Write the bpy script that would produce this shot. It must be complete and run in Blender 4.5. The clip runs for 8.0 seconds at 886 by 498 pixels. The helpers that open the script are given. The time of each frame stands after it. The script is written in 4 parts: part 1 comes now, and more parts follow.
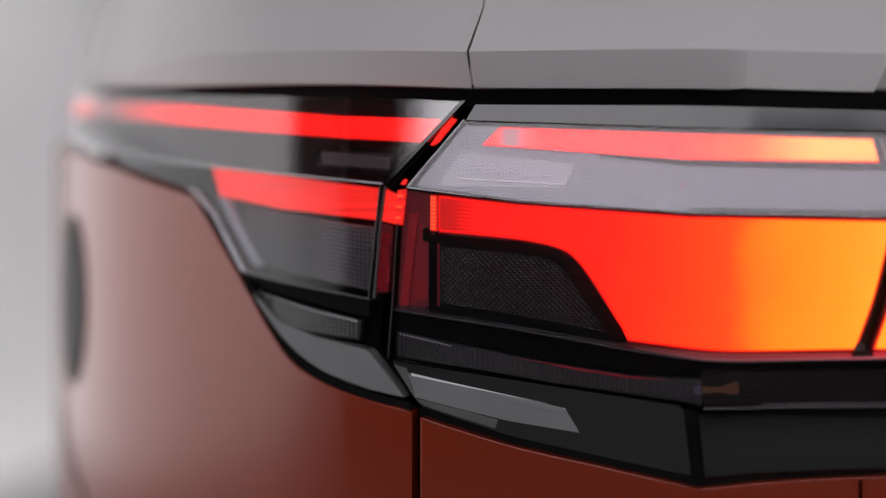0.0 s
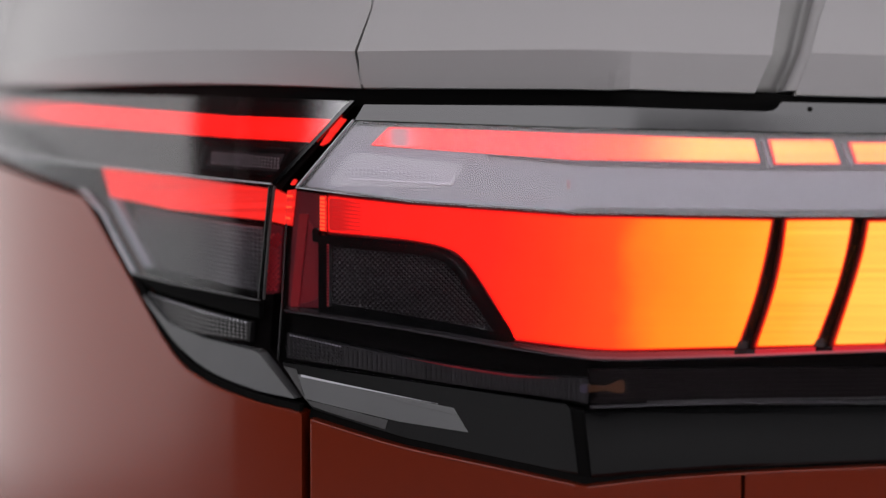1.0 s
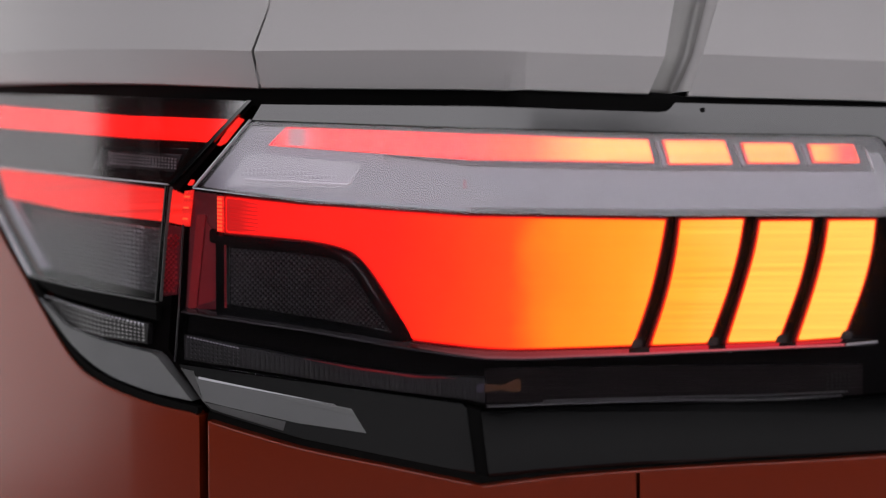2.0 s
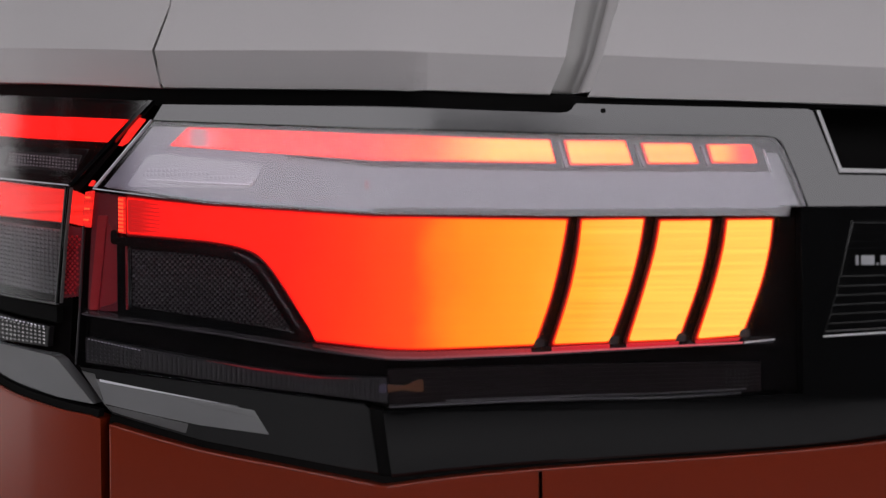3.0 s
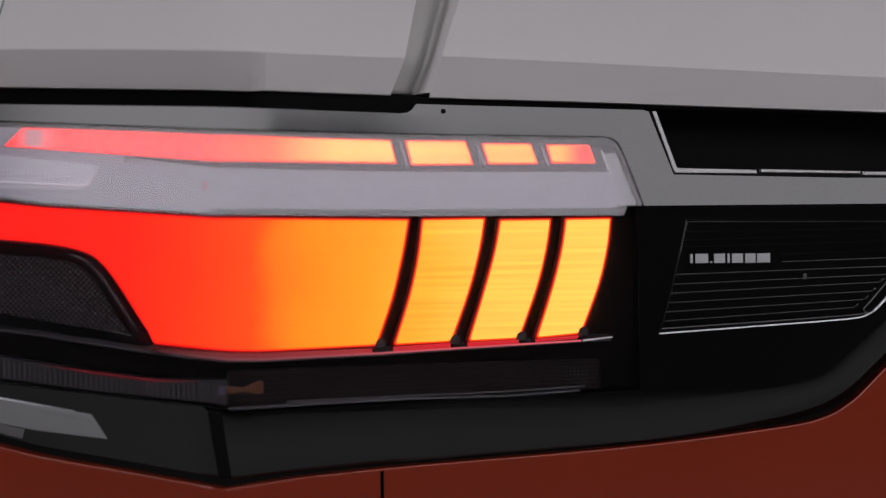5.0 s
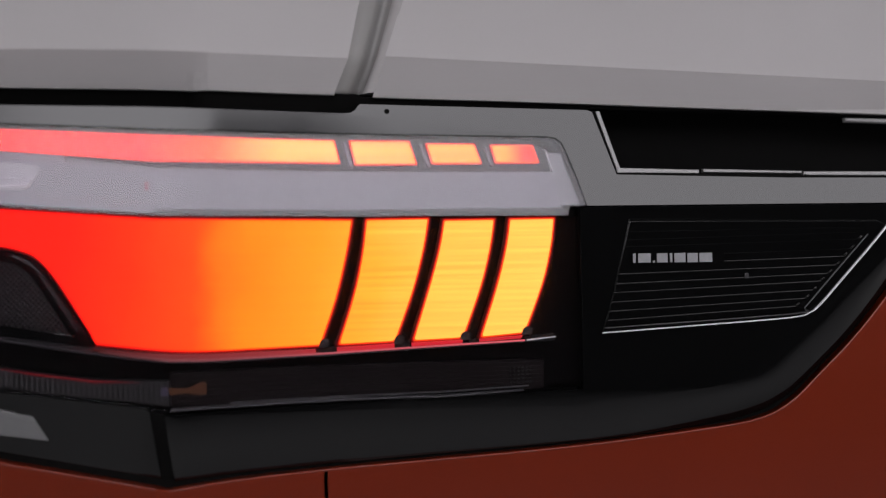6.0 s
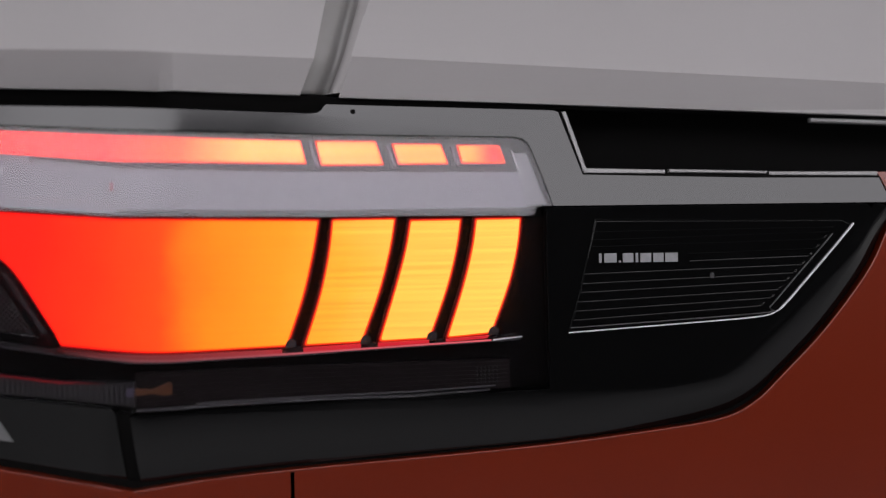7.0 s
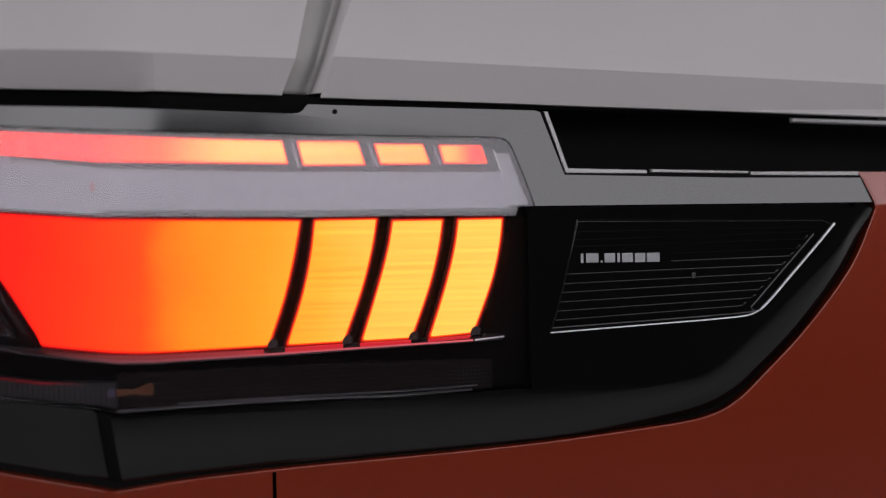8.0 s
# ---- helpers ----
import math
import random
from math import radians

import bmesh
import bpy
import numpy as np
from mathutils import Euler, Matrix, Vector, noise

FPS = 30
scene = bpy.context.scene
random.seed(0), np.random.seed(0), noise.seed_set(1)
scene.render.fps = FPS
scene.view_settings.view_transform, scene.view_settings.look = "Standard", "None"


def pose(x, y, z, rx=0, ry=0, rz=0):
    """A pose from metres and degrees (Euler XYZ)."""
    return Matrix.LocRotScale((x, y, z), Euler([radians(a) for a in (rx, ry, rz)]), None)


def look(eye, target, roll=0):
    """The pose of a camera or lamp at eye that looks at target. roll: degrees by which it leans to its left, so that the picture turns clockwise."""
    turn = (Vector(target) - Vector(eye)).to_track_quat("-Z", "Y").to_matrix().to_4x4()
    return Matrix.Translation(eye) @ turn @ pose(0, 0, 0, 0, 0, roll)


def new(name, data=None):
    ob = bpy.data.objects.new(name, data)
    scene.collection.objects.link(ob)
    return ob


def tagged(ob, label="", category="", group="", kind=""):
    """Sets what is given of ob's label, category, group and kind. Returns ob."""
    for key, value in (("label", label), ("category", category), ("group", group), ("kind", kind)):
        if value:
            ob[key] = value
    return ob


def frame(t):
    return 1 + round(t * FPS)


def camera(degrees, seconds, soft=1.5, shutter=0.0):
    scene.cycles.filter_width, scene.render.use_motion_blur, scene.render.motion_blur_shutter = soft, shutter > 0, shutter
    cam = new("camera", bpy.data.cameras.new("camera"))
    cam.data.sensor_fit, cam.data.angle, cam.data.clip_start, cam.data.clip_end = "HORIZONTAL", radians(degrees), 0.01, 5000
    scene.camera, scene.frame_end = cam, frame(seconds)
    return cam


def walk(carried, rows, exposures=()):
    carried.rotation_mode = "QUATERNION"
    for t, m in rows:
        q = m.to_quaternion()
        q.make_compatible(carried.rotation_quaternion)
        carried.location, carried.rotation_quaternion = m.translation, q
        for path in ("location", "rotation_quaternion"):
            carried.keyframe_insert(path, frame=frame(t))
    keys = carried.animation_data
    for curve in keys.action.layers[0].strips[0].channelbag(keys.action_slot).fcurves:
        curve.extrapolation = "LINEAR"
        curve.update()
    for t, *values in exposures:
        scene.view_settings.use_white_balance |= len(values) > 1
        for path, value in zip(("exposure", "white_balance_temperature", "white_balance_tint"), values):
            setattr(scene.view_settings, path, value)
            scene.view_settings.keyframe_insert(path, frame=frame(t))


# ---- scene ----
# Tail of a two-tone car in a photo studio, passed closely by a slider camera.
cam = camera(42.0, 8.0, 1.25)
PATH = [
    (0.0, (0.0856, -0.6129, 0.9500), (-0.0795, 0.3734, 0.9500), 0.00),
    (0.5, (0.0993, -0.6101, 0.9493), (-0.0387, 0.3803, 0.9506), -0.10),
    (1.0, (0.1129, -0.6079, 0.9487), (-0.0014, 0.3855, 0.9508), -0.21),
    (1.5, (0.1264, -0.6062, 0.9482), (0.0355, 0.3896, 0.9510), -0.31),
    (3.0, (0.1663, -0.6037, 0.9474), (0.1366, 0.3958, 0.9509), -0.62),
    (3.5, (0.1790, -0.6035, 0.9474), (0.1713, 0.3964, 0.9504), -0.72),
    (4.0, (0.1910, -0.6036, 0.9476), (0.1970, 0.3964, 0.9498), -0.80),
    (4.5, (0.2023, -0.6039, 0.9480), (0.2210, 0.3960, 0.9493), -0.88),
    (6.0, (0.2293, -0.6054, 0.9503), (0.2822, 0.3932, 0.9467), -1.07),
    (6.5, (0.2357, -0.6061, 0.9515), (0.2944, 0.3922, 0.9457), -1.11),
    (7.0, (0.2405, -0.6066, 0.9530), (0.3041, 0.3913, 0.9446), -1.13),
    (7.5, (0.2440, -0.6070, 0.9547), (0.3106, 0.3907, 0.9435), -1.14),
    (8.0, (0.2461, -0.6072, 0.9566), (0.3161, 0.3902, 0.9421), -1.13),
]
walk(cam, [(t, look(eye, target, roll)) for t, eye, target, roll in PATH])
cam.data.dof.use_dof, cam.data.dof.focus_distance, cam.data.dof.aperture_fstop = True, 0.617, 1.15

world = bpy.data.worlds.new("studio_air")
world.use_nodes = True
scene.world = world
world.node_tree.nodes["Background"].inputs["Color"].default_value = (0.5, 0.5, 0.52, 1)
world.node_tree.nodes["Background"].inputs["Strength"].default_value = 0.02
REAR_BOX, ROOF_BOX, WALL_BOX, SIDE_BOX, LOW_BOX, RIGHT_BOX = 4.3, 1.0, 2.75, 1.45, 2.15, 4.8          # radiance of the softboxes


# ---- materials ----
def nodes_of(name):
    m = bpy.data.materials.new(name)
    m.use_nodes = True
    nt = m.node_tree
    return m, nt, nt.nodes["Principled BSDF"]


def put(nt, kind, **values):
    n = nt.nodes.new(kind)
    for k, v in values.items():
        n.inputs[k.replace("_", " ")].default_value = v
    return n


def solid(name, color, rough, metal=0.0, coat=0.0, coat_rough=0.03, grain=0.0, scale=900.0, vary=0.08, ior=1.5, spec=0.5):
    """A surface with slight mottling of colour and roughness at two scales and a fine relief."""
    m, nt, b = nodes_of(name)
    pos = nt.nodes.new("ShaderNodeNewGeometry").outputs["Position"]
    fine, wide = put(nt, "ShaderNodeTexNoise", Scale=scale, Detail=2.0), put(nt, "ShaderNodeTexNoise", Scale=9.0, Detail=3.0)
    for n in (fine, wide):
        nt.links.new(pos, n.inputs["Vector"])
    mixed = nt.nodes.new("ShaderNodeMath")
    mixed.operation = "MULTIPLY_ADD"
    nt.links.new(wide.outputs["Fac"], mixed.inputs[0])
    mixed.inputs[1].default_value = 0.5
    half = nt.nodes.new("ShaderNodeMath")
    half.operation, half.inputs[1].default_value = "MULTIPLY", 0.5
    nt.links.new(fine.outputs["Fac"], half.inputs[0])
    nt.links.new(half.outputs[0], mixed.inputs[2])
    ramp = nt.nodes.new("ShaderNodeMapRange")
    ramp.inputs["From Min"].default_value, ramp.inputs["From Max"].default_value = 0.3, 0.7
    ramp.inputs["To Min"].default_value, ramp.inputs["To Max"].default_value = 1 - vary, 1 + vary
    nt.links.new(mixed.outputs[0], ramp.inputs["Value"])
    scaled = nt.nodes.new("ShaderNodeVectorMath")
    scaled.operation = "SCALE"
    scaled.inputs[0].default_value = color
    nt.links.new(ramp.outputs["Result"], scaled.inputs["Scale"])
    nt.links.new(scaled.outputs["Vector"], b.inputs["Base Color"])
    worn = nt.nodes.new("ShaderNodeMath")
    worn.operation, worn.inputs[1].default_value = "MULTIPLY", rough
    nt.links.new(ramp.outputs["Result"], worn.inputs[0])
    nt.links.new(worn.outputs[0], b.inputs["Roughness"])
    b.inputs["Metallic"].default_value, b.inputs["IOR"].default_value = metal, ior
    b.inputs["Specular IOR Level"].default_value = spec
    b.inputs["Coat Weight"].default_value, b.inputs["Coat Roughness"].default_value = coat, coat_rough
    if grain:
        bump = put(nt, "ShaderNodeBump", Strength=grain, Distance=0.0004)
        nt.links.new(fine.outputs["Fac"], bump.inputs["Height"])
        nt.links.new(bump.outputs["Normal"], b.inputs["Normal"])
    return m


def clear(name, tint, rough=0.02, base=0.022, haze=0.006):
    """Moulded lamp cover: lets light through with a tint and a little haze, and mirrors by the angle."""
    m, nt, b = nodes_of(name)
    nt.nodes.remove(b)
    pos = nt.nodes.new("ShaderNodeNewGeometry").outputs["Position"]
    wave = put(nt, "ShaderNodeTexNoise", Scale=35.0, Detail=1.0)
    nt.links.new(pos, wave.inputs["Vector"])
    bump = put(nt, "ShaderNodeBump", Strength=0.008, Distance=0.002)
    nt.links.new(wave.outputs["Fac"], bump.inputs["Height"])
    glass, gloss = put(nt, "ShaderNodeBsdfTransparent", Color=(*tint, 1)), put(nt, "ShaderNodeBsdfGlossy", Roughness=rough)
    gloss.inputs["Color"].default_value = (1, 1, 1, 1)
    nt.links.new(bump.outputs["Normal"], gloss.inputs["Normal"])
    facing = put(nt, "ShaderNodeLayerWeight", Blend=0.5)
    power = nt.nodes.new("ShaderNodeMath")
    power.operation, power.inputs[1].default_value = "POWER", 5.0
    nt.links.new(facing.outputs["Facing"], power.inputs[0])
    fres = nt.nodes.new("ShaderNodeMath")
    fres.operation, fres.inputs[1].default_value, fres.inputs[2].default_value = "MULTIPLY_ADD", 0.6, base
    nt.links.new(power.outputs[0], fres.inputs[0])
    mix = nt.nodes.new("ShaderNodeMixShader")
    nt.links.new(fres.outputs[0], mix.inputs[0])
    milk, hazy = put(nt, "ShaderNodeBsdfTranslucent", Color=(1, 1, 1, 1)), put(nt, "ShaderNodeMixShader", Fac=haze)
    nt.links.new(glass.outputs[0], hazy.inputs[1])
    nt.links.new(milk.outputs[0], hazy.inputs[2])
    nt.links.new(hazy.outputs[0], mix.inputs[1])
    nt.links.new(gloss.outputs[0], mix.inputs[2])
    nt.links.new(mix.outputs[0], nt.nodes["Material Output"].inputs["Surface"])
    return m


def glow(name, stops, lo, hi, strength, lines=0.0, uneven=0.10, lean=0.0):
    """Lit light guide: the colour of its diodes runs along the car, leaning with height, with faint moulded lines."""
    m, nt, b = nodes_of(name)
    pos = nt.nodes.new("ShaderNodeNewGeometry").outputs["Position"]
    part_xyz = nt.nodes.new("ShaderNodeSeparateXYZ")
    nt.links.new(pos, part_xyz.inputs[0])
    span = nt.nodes.new("ShaderNodeMapRange")
    span.inputs["From Min"].default_value, span.inputs["From Max"].default_value = lo - 0.93 * lean, hi - 0.93 * lean
    slant = nt.nodes.new("ShaderNodeMath")
    slant.operation, slant.inputs[1].default_value = "MULTIPLY_ADD", -lean
    nt.links.new(part_xyz.outputs["Z"], slant.inputs[0])
    nt.links.new(part_xyz.outputs["X"], slant.inputs[2])
    nt.links.new(slant.outputs[0], span.inputs["Value"])
    cloud = put(nt, "ShaderNodeTexNoise", Scale=38.0, Detail=2.0)
    nt.links.new(pos, cloud.inputs["Vector"])
    drift = nt.nodes.new("ShaderNodeMath")
    drift.operation, drift.inputs[1].default_value, drift.inputs[2].default_value = "MULTIPLY_ADD", uneven, -uneven / 2
    nt.links.new(cloud.outputs["Fac"], drift.inputs[0])
    add = nt.nodes.new("ShaderNodeMath")
    nt.links.new(span.outputs["Result"], add.inputs[0])
    nt.links.new(drift.outputs[0], add.inputs[1])
    ramp = nt.nodes.new("ShaderNodeValToRGB")
    el = ramp.color_ramp.elements
    while len(el) < len(stops):
        el.new(0.5)
    for e, (p, c) in zip(el, stops):
        e.position, e.color = p, (*c, 1)
    nt.links.new(add.outputs[0], ramp.inputs["Fac"])
    stretched = nt.nodes.new("ShaderNodeMapping")
    stretched.inputs["Scale"].default_value = (6.0, 6.0, 420.0)
    nt.links.new(pos, stretched.inputs["Vector"])
    rib = put(nt, "ShaderNodeTexNoise", Scale=1.0, Detail=3.0)
    nt.links.new(stretched.outputs[0], rib.inputs["Vector"])
    level = nt.nodes.new("ShaderNodeMapRange")
    level.inputs["From Min"].default_value, level.inputs["From Max"].default_value = 0.3, 0.7
    level.inputs["To Min"].default_value, level.inputs["To Max"].default_value = strength * (1 - lines), strength * (1 + lines)
    nt.links.new(rib.outputs["Fac"], level.inputs["Value"])
    nt.links.new(ramp.outputs["Color"], b.inputs["Emission Color"])
    nt.links.new(level.outputs["Result"], b.inputs["Emission Strength"])
    b.inputs["Base Color"].default_value, b.inputs["Roughness"].default_value, b.inputs["Specular IOR Level"].default_value = (0.03, 0.002, 0.002, 1), 0.4, 0.12
    return m


SILVER = solid("silver_paint", (0.335, 0.319, 0.322), 0.48, 0.12, 0.14, 0.06, 0.012, 2600.0, 0.04)
COPPER = solid("copper_orange_paint", (0.143, 0.0131, 0.0022), 0.48, 0.45, 0.74, 0.19, 0.006, 2600.0, 0.06, 1.5, 0.05)
COPPER.node_tree.nodes["Principled BSDF"].inputs["Coat IOR"].default_value = 1.6
PIANO = solid("piano_black_trim", (0.002, 0.002, 0.0022), 0.06, 0.0, 0.0, 0.03, 0.0, 45.0, 0.15)
SMOKE = solid("smoked_grey_trim", (0.006, 0.006, 0.007), 0.10, 0.0, 0.0, 0.03, 0.0, 45.0, 0.15)
MATT = solid("matt_black_plastic", (0.0028, 0.0026, 0.0026), 0.7, 0.0, 0.0, 0.03, 0.1, 1400.0, 0.2, 1.5, 0.05)
RUBBER = solid("black_rubber", (0.004, 0.004, 0.004), 0.6, 0.0, 0.0, 0.03, 0.1, 1200.0, 0.2, 1.5, 0.25)
HOUSING = solid("grey_lamp_housing", (0.235, 0.225, 0.252), 0.36, 0.0, 0.0, 0.03, 0.0, 45.0, 0.06)
SLOT = solid("slot_grey_plastic", (0.055, 0.052, 0.058), 0.5, 0.0, 0.0, 0.03, 0.0, 45.0, 0.1, 1.5, 0.15)
SILL = solid("sill_grey_plastic", (0.05, 0.048, 0.052), 0.6, 0.0, 0.0, 0.03, 0.0, 45.0, 0.1, 1.5, 0.1)
INLAY_PALE = solid("pale_lilac_inlay", (0.33, 0.315, 0.355), 0.3, 0.0, 0.0, 0.03, 0.0, 45.0, 0.04)
RIB_DARK = solid("dark_rib_plastic", (0.0075, 0.0065, 0.007), 0.42, 0.0, 0.0, 0.03, 0.0, 45.0, 0.2, 1.5, 0.35)
VISOR = solid("pale_visor_plastic", (0.190, 0.178, 0.212), 0.35, 0.0, 0.0, 0.03, 0.0, 45.0, 0.06)
DARK_HOUSING = solid("dark_lamp_housing", (0.0024, 0.0018, 0.0019), 0.5, 0.0, 0.0, 0.03, 0.0, 45.0, 0.05, 1.5, 0.03)
FACET = solid("dark_grey_gloss", (0.036, 0.034, 0.036), 0.22, 0.0, 0.0, 0.03, 0.0, 45.0, 0.15)
LIP = solid("grey_satin_lip", (0.065, 0.063, 0.065), 0.3, 0.0, 0.0, 0.03, 0.0, 45.0, 0.12)
PALE = solid("pale_grey_satin", (0.15, 0.15, 0.155), 0.22, 0.25, 0.0, 0.03, 0.0, 45.0, 0.05)
INLAY = solid("grey_gloss_inlay", (0.14, 0.14, 0.145), 0.2, 0.2, 0.0, 0.03, 0.0, 45.0, 0.06)
SATIN = solid("satin_metal_edge", (0.24, 0.235, 0.24), 0.4, 0.3, 0.0, 0.03, 0.0, 45.0, 0.1)
PALE_REFLEX = solid("grey_reflex_prism", (0.14, 0.137, 0.14), 0.12, 0.3, 0.0, 0.03, 0.0, 45.0, 0.2)
REFLEX = solid("dark_reflex_prism", (0.030, 0.026, 0.027), 0.10, 0.3, 0.0, 0.03, 0.0, 45.0, 0.2)
# Silver made darker: the groove's shade is put into this grey.
GROOVE_SHADE = solid("shaded_silver_groove", (0.215, 0.206, 0.205), 0.5, 0.12, 0.0, 0.06, 0.0, 45.0, 0.03)
FLAP = solid("gap_shade_flap", (0.035, 0.034, 0.035), 0.75, 0.0, 0.0, 0.03, 0.05, 600.0, 0.1)
PALE_EDGE = solid("pale_clear_edge", (0.5, 0.49, 0.53), 0.3, 0.0, 0.0, 0.03, 0.0, 45.0, 0.1)
# Bright tone that draws edge highlights as strips.
HIGHLIGHT = solid("edge_highlight", (0.80, 0.79, 0.82), 0.34, 0.6, 0.0, 0.03, 0.0, 45.0, 0.06)
DEEP_RED = solid("deep_red_plastic", (0.19, 0.005, 0.010), 0.4, 0.0, 0.0, 0.03, 0.0, 45.0, 0.2, 1.5, 0.25)
MAROON = solid("smoked_maroon_plastic", (0.11, 0.0065, 0.012), 0.35, 0.0, 0.0, 0.03, 0.0, 45.0, 0.2, 1.5, 0.25)
REDDER = solid("bright_red_plastic", (0.24, 0.006, 0.010), 0.4, 0.0, 0.0, 0.03, 0.0, 45.0, 0.15, 1.5, 0.25)
RED_PRISM = solid("red_reflex_prism", (0.46, 0.022, 0.030), 0.3, 0.0, 0.0, 0.03, 0.0, 45.0, 0.2)
AMBER_GLINT = solid("amber_glint_tone", (0.075, 0.026, 0.008), 0.3, 0.0, 0.0, 0.03, 0.0, 45.0, 0.15)
WHITE = solid("white_print", (0.22, 0.22, 0.235), 0.4)
BROWN = solid("brown_smoked_plastic", (0.0055, 0.0032, 0.0032), 0.4, 0.0, 0.0, 0.03, 0.0, 200.0, 0.1, 1.5, 0.12)
MAUVE = solid("mauve_glint_tone", (0.045, 0.038, 0.065), 0.3, 0.0, 0.0, 0.03, 0.0, 45.0, 0.15)
CLEAR = clear("clear_lens", (0.93, 0.92, 0.94))
WRAP_CLEAR = clear("wraparound_lens", (0.93, 0.92, 0.94), 0.02, 0.064)
# Diodes glow well past white: red first, so their edges and surroundings turn red.
HOT = 2.4


def hot(r, g, b):
    return (r, g / HOT, b / HOT)


RED_LIT = glow("red_light_guide", [(0, (1, 0.019, 0.016)), (1, (1, 0.022, 0.016))], -0.4, 0.0, 1.12, 0.28)
STRIP_LIT = glow("wraparound_light_guide", [(0.0, hot(0.42, 0.012, 0.010)), (0.124, hot(0.42, 0.012, 0.010)), (0.16, hot(0.12, 0.004, 0.004)), (0.21, hot(0.12, 0.004, 0.004)), (0.327, hot(0.5, 0.010, 0.008)), (0.44, hot(1, 0.014, 0.010)), (1.0, hot(1, 0.018, 0.010))], -0.3374, 0.0, HOT * 0.8, 0.10, 0.01)
AMBER_RUN = [(0.0, (0.22, 0.004, 0.004)), (0.05, (0.30, 0.005, 0.004)), (0.11, hot(1, 0.016, 0.009)), (0.27, hot(1, 0.024, 0.009)), (0.36, hot(1, 0.050, 0.009)), (0.452, hot(1, 0.098, 0.010)), (0.486, hot(1, 0.24, 0.012)), (0.53, hot(1, 0.35, 0.014)), (0.62, hot(1, 0.45, 0.022)), (0.70, hot(1, 0.60, 0.05)), (0.78, hot(1, 0.74, 0.10)), (1.0, hot(1, 0.84, 0.14))]
MAIN_LIT = glow("tail_light_guide", AMBER_RUN, -0.03, 0.33, HOT, 0.05, 0.05, 0.05)
SEGMENT_LIT = glow("amber_light_guide", AMBER_RUN, -0.03, 0.33, HOT, 0.14)
TOP_RUN = [(0.0, hot(1, 0.03, 0.025)), (0.026, hot(1, 0.03, 0.025)), (0.052, (0.24, 0.085, 0.098)), (0.066, (0.24, 0.085, 0.098)), (0.102, hot(1, 0.022, 0.018)), (0.33, hot(1, 0.03, 0.02)), (0.45, hot(1, 0.17, 0.02)), (0.55, hot(1, 0.72, 0.13)), (0.66, hot(1, 0.76, 0.15)), (0.80, hot(1, 0.66, 0.09)), (0.92, hot(1, 0.62, 0.08)), (0.955, hot(1, 0.05, 0.03))]
TOP_LIT = glow("upper_light_guide", TOP_RUN, 0.0, 0.32, HOT * 0.9, 0.24, 0.03)
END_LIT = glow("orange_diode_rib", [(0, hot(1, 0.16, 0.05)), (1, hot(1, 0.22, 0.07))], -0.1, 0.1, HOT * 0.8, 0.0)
# The EDGE glows paint the red bloom round the lit panels.
EDGE_HALO = glow("dim_red_bloom", [(0, (1, 0.008, 0.010)), (1, (1, 0.008, 0.010))], 0.0, 0.33, 0.012, 0.05)
# Pink panel light on the lip's front, painted as emission.
LIP_SPILL = glow("pink_lip_spill", [(0, (0.05, 0.02, 0.022)), (0.2, (0.24, 0.075, 0.085)), (0.5, (0.46, 0.10, 0.12)), (1, (0.85, 0.14, 0.17))], 0.08, 0.31, 1.0, 0.1, 0.02)
EDGE_FAINT = glow("faint_red_bloom", [(0, (1, 0.010, 0.012)), (1, (1, 0.010, 0.012))], 0.0, 0.33, 0.16, 0.05)
EDGE_RED = glow("red_glow", [(0, (1, 0.010, 0.010)), (1, (1, 0.012, 0.010))], 0.0, 0.33, 0.75, 0.05)
EDGE_WARM = glow("warm_rim_glow", [(0, hot(1, 0.014, 0.010)), (0.40, hot(1, 0.014, 0.008)), (0.56, hot(1, 0.13, 0.012)), (1, hot(1, 0.22, 0.02))], -0.03, 0.33, HOT * 0.7, 0.05)
# Red panel light falling on the lip, put into emission.
FOOT_SPILL = glow("red_panel_spill", [(0, (0.02, 0.004, 0.004)), (0.14, (0.16, 0.030, 0.032)), (0.45, (0.36, 0.034, 0.04)), (0.62, (0.78, 0.022, 0.036)), (1, (0.66, 0.020, 0.034))], 0.08, 0.31, 1.0, 0.1, 0.02)


# ---- the skin of the tail ----
def corner_arc():
    """The rounded car corner, stepped along its length: place, lean, x and y."""
    place = np.linspace(0.10, -4.4, 4501)
    lean = np.radians(np.interp(-place, [-0.005, 0.04, 0.06 + 0.462 * radians(79.0)], [5.15, 10.0, 90.0]))
    mid = (lean[1:] + lean[:-1]) / 2
    return place, lean, 0.10 - np.r_[0, np.cumsum(0.001 * np.cos(mid))], -0.0099 + np.r_[0, np.cumsum(0.001 * np.sin(mid))]


ARC = corner_arc()


